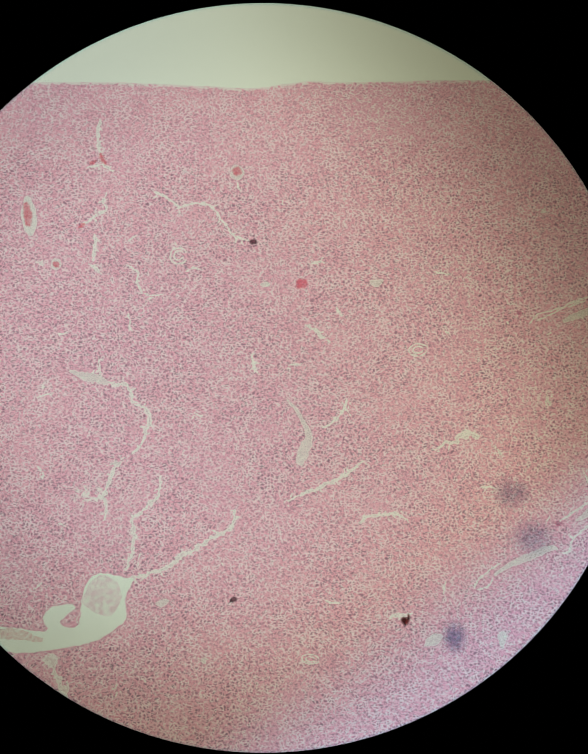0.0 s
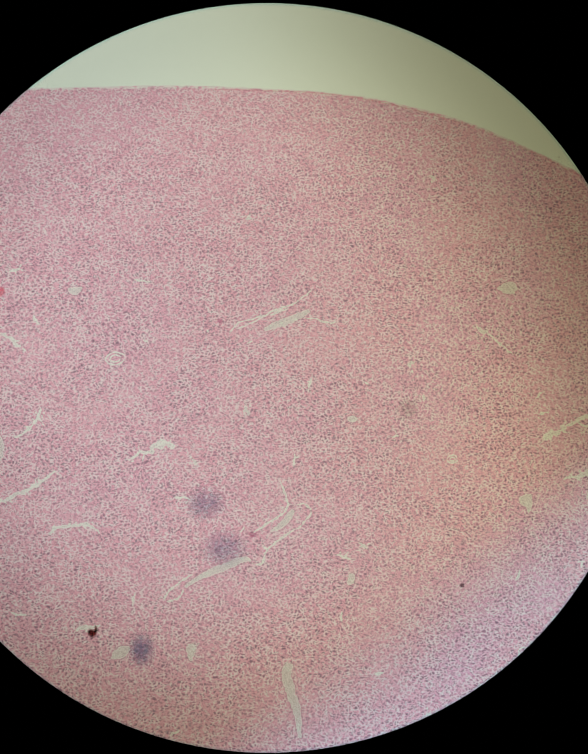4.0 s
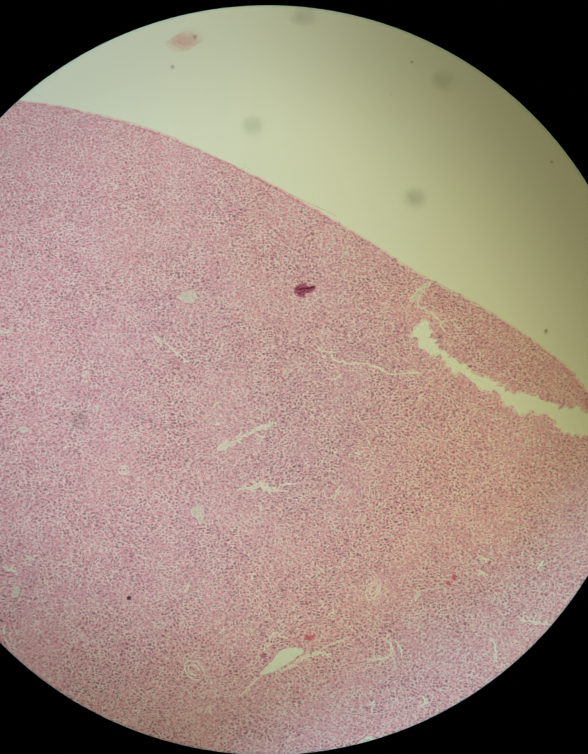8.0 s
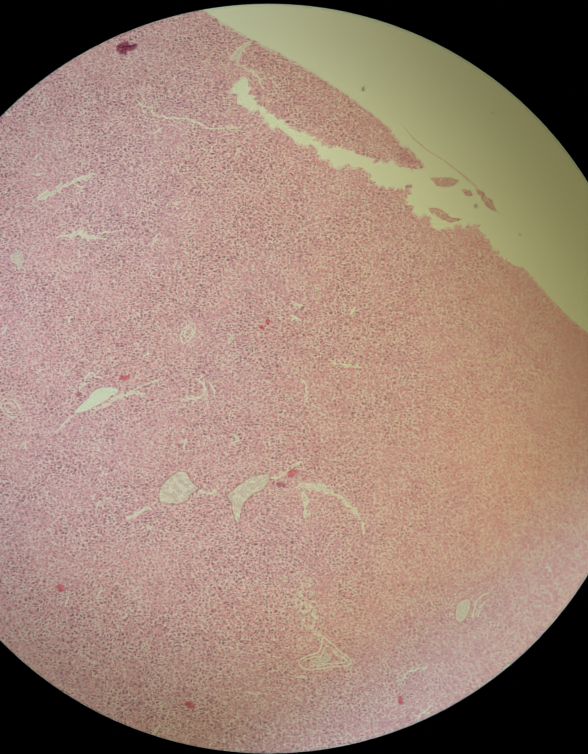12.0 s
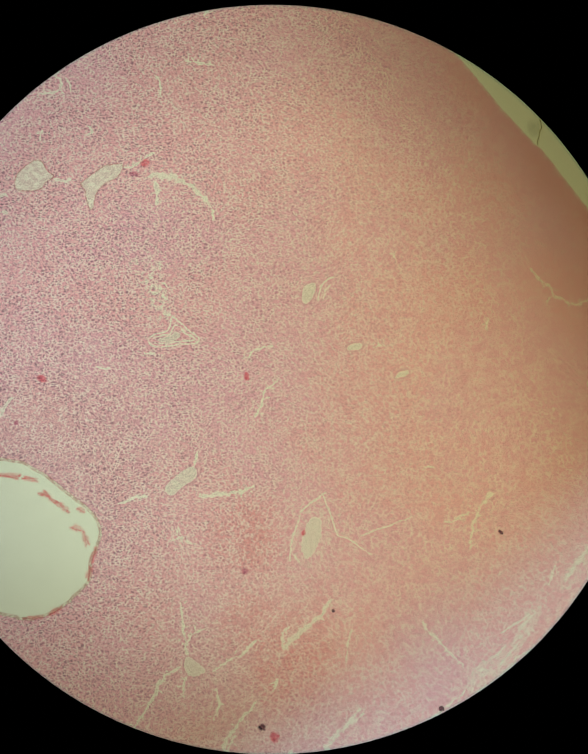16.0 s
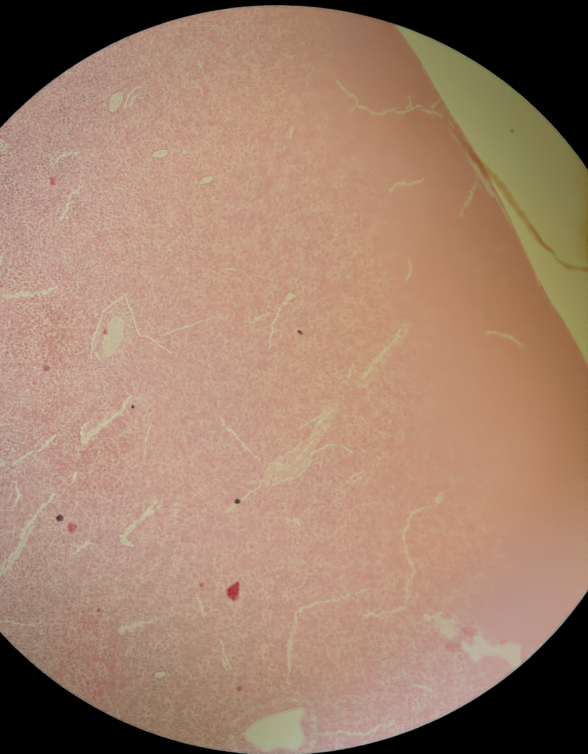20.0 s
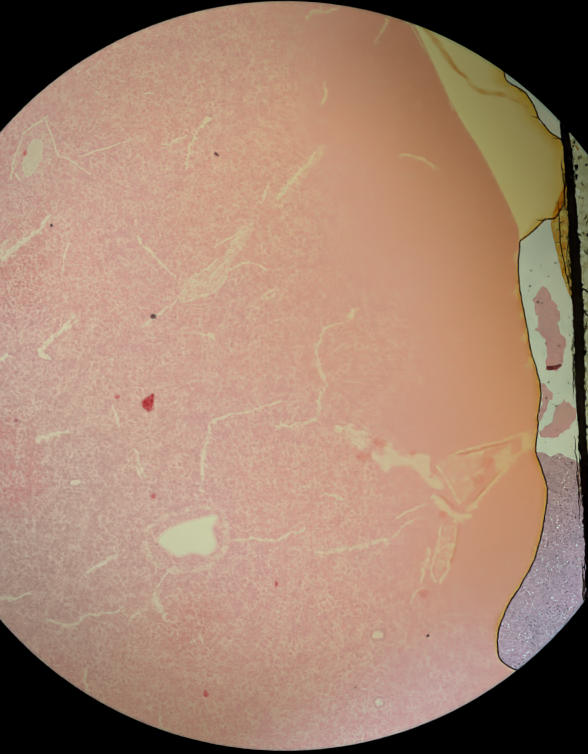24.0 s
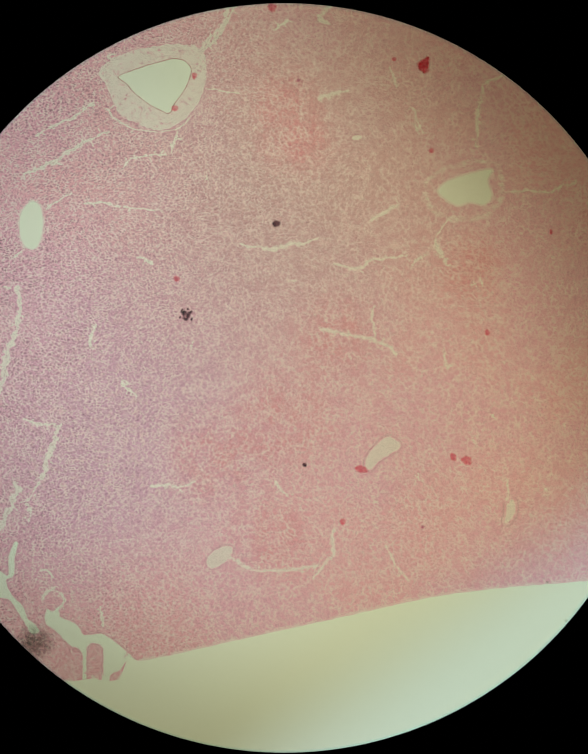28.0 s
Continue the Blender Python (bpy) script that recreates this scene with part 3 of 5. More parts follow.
def rimmed(loop, width=2.6):
    """The dense inner coat of a vessel: a fine dark line round its lumen."""
    line = list(loop) + [loop[0]]
    leaf("vessel_wall", ribbon(line[::2] + [line[-1]], [width] * (len(line[::2]) + 1), 0.5, nxt()), 5.2, 5.6, COAT, section)


def fade_leaf(name, loop, z0, z1, material, parent, label=""):
    """A small piece that thins out towards its rim."""
    size = min(np.ptp(np.asarray(loop), axis=0))
    return rings(name, [offset(loop, min(4.0, size * 0.25)), offset(loop, -size * 0.2)], [0.0, 1.0], z0, z1, material, parent, label, True)


def fade_ribbon(name, points, widths, z0, z1, material, parent, label="", rough=1.0):
    """A strand without sharp sides: thick along its middle, thinning to nothing."""
    one, mid, two = banks(points, widths, rough, nxt(), 1.0, 0.8)
    n = len(mid)
    pts = [tuple(q) for q in one + mid + two]
    faces = [(k * n + i, k * n + n + i, k * n + n + i + 1, k * n + i + 1) for k in (0, 1) for i in range(n - 1)]
    (ax, ay), (bx, by), (cx, cy) = pts[0], pts[n], pts[n + 1]
    if (bx - ax) * (cy - ay) - (by - ay) * (cx - ax) > 0:
        faces = [t[::-1] for t in faces]
    ob = solid(name, pts, faces, z0, z1, material, parent, label)
    core = [min(1.0, i / 6, (n - 1 - i) / 6) for i in range(n)]
    ob.data.attributes.new("thin", "FLOAT", "POINT").data.foreach_set("value", ([0.0] * n + core + [0.0] * n) * 2)
    return ob


def clot(x, y, rx, ry, angle=0, material=None, name="blood_clot", rough=0.28):
    return fade_leaf(name, oval(x, y, rx, ry, angle, rough * 0.7, nxt(), 24), 3.4, 5.8, material or BLOOD, section)


def star(x, y, r, arms=4, reach=2.2):
    """A small branching space between the plates of cells."""
    s = nxt()
    rng = random.Random(s)
    lumen(oval(x, y, r * 0.75, r * 0.5, rng.uniform(0, 180), 0.7, s, 16), "sinusoid", value=0.85)
    a = rng.uniform(0, 6)
    for i in range(arms):
        a += 2 * math.pi / arms * rng.uniform(0.6, 1.4)
        m = (x + r * math.cos(a) * 0.4, y + r * math.sin(a) * 0.4)
        l = r * reach * rng.uniform(0.35, 0.95)
        b = a + rng.uniform(-0.9, 0.9)
        e = (m[0] + l * math.cos(b), m[1] + l * math.sin(b))
        crack([m, (m[0] * 0.4 + e[0] * 0.6 + rng.uniform(-3, 3), m[1] * 0.4 + e[1] * 0.6 + rng.uniform(-3, 3)), e], [r * 0.4, 3.4, 1.4], 2.0, value=0.42)


def eye(x, y, rx, ry, angle=0):
    """A small artery or duct: fine pale lines round its wall and lumen."""
    s = nxt()
    for k, w in ((1.0, 2.6), (0.55, 2.2)):
        loop = oval(x, y, rx * k, ry * k, angle, 0.08, s, 12)
        crack(loop + loop[:1], [w] * 13, 0.6, "artery", 0.62, False)


# ---------------------------------------------------------------- vessels, clefts and deposits in the section


# around the first portal field
vein(-556, -337, 15, 40, -8)
clot(-559, -341, 8, 26, -8)
crack([(-413, -554), (-415, -506), (-407, -464), (-393, -443), (-378, -437)], [4, 9, 10, 8, 3])
crack([(-441, -441), (-419, -448), (-404, -451)], 5)
clot(-405, -462, 4, 14, -25)
clot(-425, -455, 8, 4, -20)
crack([(-395, -393), (-401, -370), (-396, -353), (-426, -333), (-451, -309)], [3, 5, 6, 7, 5])
clot(-445, -318, 7, 4, -40)
crack([(-417, -301), (-416, -276), (-419, -240)], [9, 10, 9])
crack([(-430, -237), (-414, -225), (-399, -213)], 7)
vein(-496, -235, 11, 12)
clot(-496, -234, 7, 6)
star(-529, -236, 8, 5)
crack([(-352, -234), (-328, -221), (-325, -195), (-315, -173)], 6)
crack([(-315, -173), (-292, -170), (-268, -177)], 4)
crack([(-344, -134), (-341, -111), (-345, -93)], 6)
crack([(-298, -392), (-271, -382), (-240, -359), (-215, -368), (-174, -362), (-148, -326), (-123, -298), (-92, -288)], [4, 6, 7, 5, 5, 6, 5, 3])
crack([(-286, -394), (-291, -384), (-304, -379)], 4)
vein(-121, -436, 15, 15, 0)
clot(-121, -439, 10, 9)
crack([(-122, -419), (-118, -406), (-111, -394)], 4)
eye(-242, -255, 18, 17, 0)
clot(-85, -286, 8, 6, 10, PIGMENT, "pigment_grain")
clot(16, -197, 13, 11, -40)
lumen(wavy([(159, -205), (177, -207), (189, -207), (182, -195), (169, -191)], 4, 0.8, True, 3))
vein(-60, -195, 10, 5)
crack([(88, -151), (94, -135), (106, -128)], 7)
crack([(21, -108), (44, -100), (57, -85), (71, -80)], [3, 7, 10, 4])
crack([(-89, -49), (-83, -24), (-71, -4)], [4, 8, 4])
crack([(29, -241), (55, -244), (72, -237)], 5)
crack([(-193, -227), (-213, -229), (-228, -218)], 4)
lumen(ribbon([(-463, -12), (-438, -2), (-413, 4), (-383, 18)], [5, 14, 22, 8], 3, nxt()))
crack([(-404, -44), (-401, -17), (-399, 3)], 5)
crack([(-386, 18), (-354, 16), (-335, 32), (-330, 55), (-308, 65), (-296, 85), (-306, 117), (-317, 142), (-334, 164)], [6, 8, 8, 5, 8, 10, 7, 6, 3], 2.5)
star(-365, 181, 13, 6)
crack([(-367, 184), (-376, 215), (-386, 244), (-381, 274), (-390, 298)], [11, 9, 8, 6, 3], 2.0)
crack([(-273, 203), (-276, 243), (-303, 272), (-328, 293), (-325, 330), (-329, 365), (-340, 397)], [4, 7, 9, 11, 9, 8, 5], 2.2)
crack([(-311, 359), (-318, 390)], 4)
crack([(-117, 272), (-127, 303), (-158, 327), (-206, 353), (-235, 375), (-274, 395), (-330, 411)], [4, 8, 10, 15, 14, 12, 10], 2.8)
crack([(-526, 181), (-511, 201), (-513, 215)], 7)
crack([(-205, 72), (-192, 87)], 5)
lumen(wavy([(-339, 409), (-324, 413), (-339, 447), (-338, 490), (-363, 513), (-406, 537), (-492, 552), (-549, 556), (-625, 540), (-626, 504), (-560, 508), (-497, 514), (-503, 489), (-486, 467), (-446, 461), (-438, 467), (-469, 498), (-435, 503), (-423, 432), (-395, 401)], 6, 2.2, True, 2), "portal_vein", "", 1.3)
leaf("serum_clot", oval(-385, 445, 36, 38, 0, 0.15, 4), 2.4, 3.4, film_of("pale_clot", (0.97, 0.86, 0.91), 14, 0.4), section, "pale pink coagulum in the portal vein")
eye(-421, 492, 14, 13)
leaf("collagen_strand", ribbon([(-626, 518), (-559, 520), (-502, 531)], [16, 22, 6], 3, nxt()), 2.4, 3.4, COLLAGEN, section)
crack([(-501, 565), (-481, 576), (-479, 597), (-456, 634), (-451, 662)], [22, 24, 16, 14, 5], 4, "portal_branch")
star(-356, 626, 7, 5, 3)
lumen(wavy([(-280, 460), (-258, 451), (-252, 455), (-265, 468)], 4, 0.8, True, 5))
clot(-123, 454, 7, 5, -20, PIGMENT, "pigment_grain")
star(-180, 572, 10, 5, 2.6)
eye(33, 572, 17, 9, 5)
crack([(-21, 259), (19, 242), (53, 227), (108, 200), (133, 180), (146, 170)], [3, 6, 9, 10, 7, 3], 2)
lumen(ribbon([(-13, 48), (4, 68), (21, 98), (31, 124), (21, 151), (9, 181)], [3, 7, 9, 15, 24, 14], 2, nxt()), "central_vein", value=0.88)
crack([(109, 42), (101, 72), (77, 96), (57, 106)], [3, 7, 8, 3])
crack([(132, 301), (155, 287), (187, 284), (212, 282), (238, 299)], [6, 8, 6, 8, 4])
crack([(288, 152), (324, 137), (344, 123), (369, 120), (393, 117)], [4, 9, 20, 18, 5], 4)
crack([(354, 105), (361, 120)], 5)
star(425, 155, 9, 5, 2.6)
star(532, -361, 8, 5)
star(531, 46, 11, 6)
star(425, 531, 10, 5)
vein(284, 535, 20, 10, -28)
eye(260, -58, 19, 12, -5)
fade_leaf("pigment_grain", wavy([(216, 497), (222, 489), (230, 491), (232, 483), (236, 491), (233, 500), (226, 506)], 3, 1.0, True, 2), 2.4, 5.6, film_of("iron_pigment", (0.20, 0.03, 0.03), 5, 0.3, True), section, "dark brown iron pigment grain")
crack([(192, 496), (204, 487), (222, 485), (244, 482)], [3, 8, 7, 3])
# beside the long slit veins
lumen(ribbon([(568, -120), (590, -130), (628, -144), (662, -161)], [7, 14, 15, 8], 1.2, nxt()), "portal_vein")
for line in ([(494, -111), (513, -134), (558, -148), (603, -166), (639, -179)], [(508, -119), (548, -138), (588, -155), (623, -166)], [(529, -89), (547, -97)], [(648, -146), (678, -143), (708, -135), (720, -143)], [(622, -171), (652, -193), (667, -207)]):
    crack(line, 3.4, 0.9)
lumen(ribbon([(410, 407), (440, 387), (479, 371), (527, 352), (542, 356)], [5, 10, 15, 12, 5], 1.6, nxt()), "portal_vein")
lumen(ribbon([(582, 296), (605, 283), (621, 265), (628, 253)], [4, 12, 14, 5], 1.6, nxt()), "portal_vein")
for line in ([(367, 437), (376, 418), (400, 397), (426, 380)], [(372, 435), (398, 428), (407, 411)], [(546, 362), (564, 360), (573, 335), (599, 314), (633, 290)], [(602, 189), (610, 218), (617, 243), (607, 259), (574, 281), (536, 306)], [(634, 242), (652, 240), (664, 252), (660, 267), (633, 294)]):
    crack(line, 3.8, 1.0)
clot(546, 303, 6, 5, 0, VIOLET)
clot(475, -138, 5, 5, 0, VIOLET)
vein(1081, -213, 20, 13, 5, 0, 0.2)
fade_leaf("violet_clump", wavy([(1303, -227), (1312, -242), (1327, -246), (1335, -240), (1351, -238), (1345, -225), (1332, -221), (1324, -211), (1309, -217)], 4, 2.0, True, 8), 2.4, 5.6, PURPLE, section, "dark violet stained clump of cells")
star(1027, -120, 11, 4, 2.4)
crack([(1036, -116), (1062, -94), (1090, -72)], 3)
star(874, -50, 9, 5, 2.6)
star(900, 20, 8, 4, 2.4)
vein(751, 66, 11, 6)
eye(958, 149, 11, 8)
crack([(1148, 109), (1160, 99), (1189, 84), (1214, 69), (1240, 61), (1270, 51)], [14, 22, 11, 9, 9, 3], 2.2, "central_vein")
crack([(1214, 69), (1229, 77), (1249, 81)], 4)
crack([(1177, 79), (1173, 67)], 4)
crack([(1187, 189), (1217, 183), (1237, 179), (1255, 187), (1297, 191)], [3, 10, 16, 9, 2], 2.0, "central_vein")
crack([(1257, 183), (1292, 177), (1327, 174)], 3)
lumen(wavy([(1094, 228), (1118, 220), (1122, 238), (1114, 260), (1108, 246), (1100, 242)], 4, 1.5, True, 6))
clot(973, 405, 4, 4, 0, PIGMENT, "pigment_grain")
crack([(1346, -114), (1371, -99), (1391, -96)], 3)
lumen(ribbon([(621, 558), (615, 582), (625, 619), (637, 657), (642, 703)], [16, 20, 18, 14, 6], 1.8, nxt()), "central_vein")
lumen(wavy([(413, 524), (432, 521), (429, 545), (421, 553)], 4, 1.2, True, 7))
eye(1105, 547, 22, 15, 40)
star(770, 325, 9, 5)
lumen(wavy([(743, 383), (753, 383), (751, 400), (739, 402)], 4, 1, True, 9))
star(901, 659, 9, 5)
# the field with the violet clump
lumen(wavy([(1236, 556), (1256, 534), (1280, 509), (1306, 504), (1325, 510), (1304, 528), (1285, 541), (1256, 554)], 5, 2.0, True, 9), "portal_vein", "", 1.12)
crack([(1270, 553), (1299, 541), (1333, 519), (1382, 516)], [3, 9, 10, 3], 1.4)
for line in ([(1256, 503), (1259, 481), (1270, 473), (1279, 483), (1298, 485)], [(1193, 601), (1217, 578), (1241, 558)], [(1353, 510), (1392, 495), (1411, 485)], [(1509, 490), (1520, 504), (1524, 528)]):
    crack(line, 4.0, 1.0)
clot(1337, 483, 11, 4, -10)
clot(1244, 519, 5, 4, -40, VIOLET)
eye(1467, 389, 22, 11, -55)
star(1555, 404, 10, 6)
clot(1620, 377, 6, 4, 30)
clot(1632, 365, 6, 5, 70)
crack([(1384, -108), (1384, -88), (1399, -78), (1440, -74), (1485, -64), (1500, -52), (1576, -54)], [4, 7, 6, 4.5, 4.5, 4.5, 3], 1.8)
star(1414, -311, 9, 4, 2.4)
star(928, -452, 8, 5)
star(1739, 295, 7, 4)
# the tear in the margin
crack([(1596, -247), (1578, -234), (1566, -219), (1549, -205)], [10, 14, 18, 6], 4, "cleft")
crack([(1566, -219), (1571, -193), (1603, -175), (1623, -142)], [10, 7, 8, 4], 3, "cleft")
crack([(1633, -168), (1653, -142)], 5, 2)
# three pale portal veins
for loop in ([(1413, 737), (1417, 705), (1450, 677), (1468, 680), (1479, 700), (1493, 711), (1476, 724), (1464, 738), (1435, 743)], [(1549, 725), (1573, 706), (1595, 688), (1627, 681), (1637, 685), (1627, 710), (1598, 727), (1583, 746), (1573, 782), (1563, 761), (1559, 738)]):
    loop = wavy(loop, 5, 2.0, True, nxt())
    lumen(loop, "portal_vein", "", 0.74, (), False)
    rimmed(loop, 3.0)
crack([(1690, 712), (1707, 706), (1742, 709), (1768, 720), (1800, 745), (1822, 772), (1834, 805)], [8, 18, 20, 14, 13, 12, 4], 2.4, "portal_vein", 0.62)
crack([(1707, 714), (1709, 742), (1711, 773)], [14, 10, 7], 1.6)
crack([(1491, 713), (1512, 721), (1532, 717)], [5, 7, 3], 2)
crack([(1637, 690), (1659, 687), (1683, 669), (1706, 654)], [6, 5, 4, 4])
clot(1684, 679, 9, 7, -30)
clot(1661, 704, 9, 5, 10, VIOLET)
crack([(1345, 775), (1363, 764), (1398, 749)], [8, 12, 4])
star(1286, 743, 13, 5)
star(1391, 789, 8, 4)
star(1222, 471, 9, 4)
for line in ([(1482, 486), (1499, 496), (1497, 520), (1452, 532)], [(1699, 481), (1713, 500), (1714, 535)], [(1465, 607), (1461, 636)], [(1556, 622), (1571, 612), (1559, 598)], [(1828, 461), (1798, 456), (1763, 451)]):
    crack(line, 5, 1.4)
clot(1217, 911, 9, 6, 20)
# between the portal veins and the large vein
for line in ([(1694, 1057), (1714, 1045), (1738, 1039), (1744, 1010), (1754, 1014), (1780, 1037), (1802, 1053), (1797, 1065), (1769, 1067), (1734, 1073), (1707, 1071), (1694, 1057)], [(1703, 1057), (1721, 1049), (1744, 1045), (1750, 1029), (1760, 1029), (1774, 1043), (1792, 1053), (1791, 1059), (1765, 1061), (1734, 1066), (1711, 1064), (1703, 1057)]):
    crack(line, [3.0] * 12, 0.7, "artery", 0.66, False)
lumen(wavy([(1715, 1059), (1741, 1049), (1754, 1041), (1764, 1051), (1739, 1063)], 4, 1, True, 5), "central_vein")
lumen(wavy([(2017, 973), (2021, 945), (2043, 935), (2045, 951), (2037, 970), (2025, 980)], 4, 0.8, True, 4), "central_vein")
for line in ([(2049, 980), (2057, 947), (2070, 928), (2090, 920)], [(2061, 976), (2066, 952), (2078, 936)]):
    crack(line, 3.2, 0.7, twigs=False)
vein(2128, 1071, 16, 8, -15)
star(2178, 1067, 9, 5)
vein(2226, 1128, 15, 7, -20)
clot(1902, 1134, 5, 9, -10)
clot(1481, 1141, 9, 6, 30)
clot(1431, 1232, 5, 4, 0, VIOLET)
clot(1901, 1532, 6, 5, 0, VIOLET)
crack([(1901, 1103), (1917, 1080), (1937, 1072), (1955, 1072)], 5)
crack([(1919, 1221), (1934, 1191), (1941, 1163), (1969, 1141)], [7, 5, 4, 2])
crack([(1398, 1222), (1408, 1198), (1424, 1181)], [12, 9, 4])
lumen(wavy([(1737, 1363), (1764, 1336), (1794, 1320), (1800, 1342), (1774, 1361), (1753, 1379), (1745, 1379)], 5, 1.0, True, 4), "central_vein")
crack([(1794, 1322), (1799, 1301), (1803, 1286)], [7, 5, 2])
crack([(1804, 1381), (1831, 1379), (1866, 1375), (1900, 1371), (1922, 1354)], [7, 12, 11, 10, 4], 1.6, "central_vein")
crack([(1641, 1399), (1675, 1385), (1704, 1379)], [3, 6, 3])
star(1769, 1466, 11, 6, 3)
great_vein = wavy([(1170, 1350), (1284, 1301), (1381, 1303), (1449, 1313), (1499, 1342), (1548, 1379), (1588, 1410), (1610, 1447), (1604, 1481), (1592, 1509), (1589, 1548), (1563, 1579), (1525, 1609), (1468, 1628), (1411, 1618), (1296, 1609), (1179, 1532)], 6, 2.5, True, 4)
lumen(great_vein, "hepatic_vein", "", 1.7, (), False)
rimmed(offset(great_vein, -2.0), 7.0)
SHRED = film_of("blood_shred", (0.97, 0.74, 0.76), 6, 0.45, True)
for x, y, rx, ry, a in ((1363, 1335, 30, 6, 0), (1534, 1406, 12, 6, 40), (1578, 1466, 5, 14, -20), (1587, 1533, 5, 16, 15), (1478, 1622, 20, 4, -5), (1421, 1340, 28, 5, 5), (1460, 1346, 16, 5, 10), (1505, 1385, 22, 8, 35), (1560, 1445, 14, 7, 20), (1568, 1410, 9, 5, 40), (1596, 1495, 4, 18, 10), (1521, 1611, 14, 5, -25)):
    clot(x, y, rx, ry, a, SHRED, "blood_shred", 0.6)
vein(2036, 1465, 17, 42, 14, 20)
for line in ([(1993, 1515), (1995, 1476), (2007, 1438), (2019, 1408), (2043, 1389), (2068, 1371)], [(2060, 1379), (2078, 1428), (2089, 1457), (2117, 1471), (2161, 1501)], [(2132, 1462), (2176, 1446), (2241, 1424)], [(1997, 1496), (2014, 1517)]):
    crack(line, 3.4, 0.9)
clot(2020, 1455, 4, 5)
crack([(1977, 1689), (1991, 1674), (2028, 1642), (2059, 1613), (2085, 1583)], [14, 20, 13, 9, 4], 2.5, "central_vein")
crack([(1981, 1682), (1976, 1657), (1993, 1640)], [10, 7, 3], 2)
crack([(1989, 1678), (2003, 1657)], 6)
lumen(wavy([(1784, 1701), (1800, 1707), (1823, 1726), (1816, 1735), (1793, 1739), (1781, 1722)], 5, 2, True, 4), "central_vein")
crack([(1788, 1701), (1784, 1681), (1796, 1660), (1824, 1645)], [9, 8, 6, 4], 1.6)
crack([(1786, 1681), (1776, 1629), (1770, 1591)], [7, 5, 3])
crack([(1785, 1737), (1781, 1761), (1780, 1782)], [7, 5, 2])
crack([(1835, 1729), (1864, 1713), (1894, 1698), (1912, 1682), (1931, 1666)], [6, 5, 6, 9, 3], 2.2)
crack([(1843, 1762), (1850, 1794), (1840, 1827)], [8, 5, 2])
crack([(1775, 1719), (1739, 1742), (1720, 1780), (1692, 1821), (1683, 1844)], [4, 9, 7, 7, 4], 2.4)
crack([(1965, 1742), (1964, 1758), (1955, 1772)], [7, 8, 3])
crack([(1929, 1786), (1893, 1827), (1865, 1869), (1857, 1896)], [4, 7, 10, 8], 1.8)
crack([(2121, 1640), (2108, 1678), (2104, 1716)], 4)
soft([(2261, 1629), (2272, 1652), (2306, 1684), (2345, 1722)], [5, 9, 6, 3])
soft([(2144, 1810), (2119, 1829), (2085, 1852), (2058, 1881)], [4, 8, 9, 6])
clot(2080, 1611, 3, 3, 0, PIGMENT, "pigment_grain")
fade_leaf("pigment_grain", ribbon([(2421, 1450), (2426, 1454), (2428, 1458)], [4, 5, 3], 0.8, nxt()), 2.4, 5.6, PIGMENT, section)
# the orange side, below the focus
crack([(2361, 1491), (2363, 1463), (2373, 1422), (2386, 1401), (2405, 1372)], [3, 7, 9, 8, 10], 2.0)
crack([(2306, 1434), (2336, 1427), (2369, 1412)], [2, 4, 7], 2.0)
vein(2405, 1377, 8, 8)
patch("portal_tract", wavy([(2354, 1778), (2350, 1744), (2381, 1710), (2434, 1676), (2474, 1614), (2504, 1604), (2492, 1645), (2462, 1688), (2449, 1722), (2423, 1753)], 6, 3, True, 5), 0.34, "pale fibrous portal tract")
patch("portal_tract", wavy([(2541, 1567), (2562, 1516), (2612, 1468), (2643, 1427), (2662, 1437), (2636, 1480), (2593, 1532), (2565, 1570)], 6, 2, True, 6), 0.32, "pale fibrous band beside a slit vein")
for line, w in (([(2555, 1557), (2574, 1526), (2609, 1482), (2637, 1444)], 9), ([(2519, 1564), (2529, 1539), (2535, 1516)], 4), ([(2398, 1710), (2417, 1693), (2433, 1680)], 4), ([(2360, 1775), (2387, 1763), (2423, 1751), (2446, 1725), (2449, 1712)], 5), ([(2443, 1712), (2468, 1696), (2501, 1689), (2538, 1705)], 4), ([(2417, 1658), (2453, 1636), (2484, 1615)], 4), ([(2456, 1654), (2477, 1629), (2496, 1612)], 4), ([(2411, 1725), (2434, 1701), (2460, 1670)], 4)):
    crack(line, w, 0.9, "sinusoid", 0.75, False)
eye(2381, 1734, 9, 7, -20)
soft([(2499, 898), (2518, 924), (2540, 938), (2549, 960), (2575, 968), (2600, 980), (2622, 970), (2652, 972), (2680, 960), (2706, 972), (2738, 984)], [5, 7, 5, 10, 6, 10, 7, 9, 6, 9, 5], 3.0)
soft([(2549, 958), (2536, 972), (2540, 990)], [6, 5, 2])
soft([(2652, 970), (2662, 948), (2656, 932)], [6, 5, 2])
soft([(2706, 970), (2722, 950), (2740, 944)], [6, 5, 2])
soft([(2743, 986), (2761, 1031), (2788, 1068), (2813, 1111)], [8, 11, 11, 9], 2.0)
soft([(2795, 1084), (2797, 1137), (2776, 1180), (2765, 1206)], [8, 8, 7, 3], 1.8)
soft([(2611, 1155), (2630, 1132), (2655, 1136), (2694, 1119)], [3, 9, 7, 3], 3.0)
soft([(2640, 1134), (2648, 1114)], [6, 3])
soft([(2811, 1452), (2857, 1460), (2899, 1482)], [4, 9, 12], 2)
soft([(2656, 1286), (2655, 1317), (2651, 1348)], [3, 9, 3])
soft([(2407, 1006), (2405, 1036)], [9, 4])
soft([(2703, 1813), (2714, 1787)], [8, 10])
soft([(2391, 1839), (2416, 1845), (2431, 1855)], [6, 9, 3])
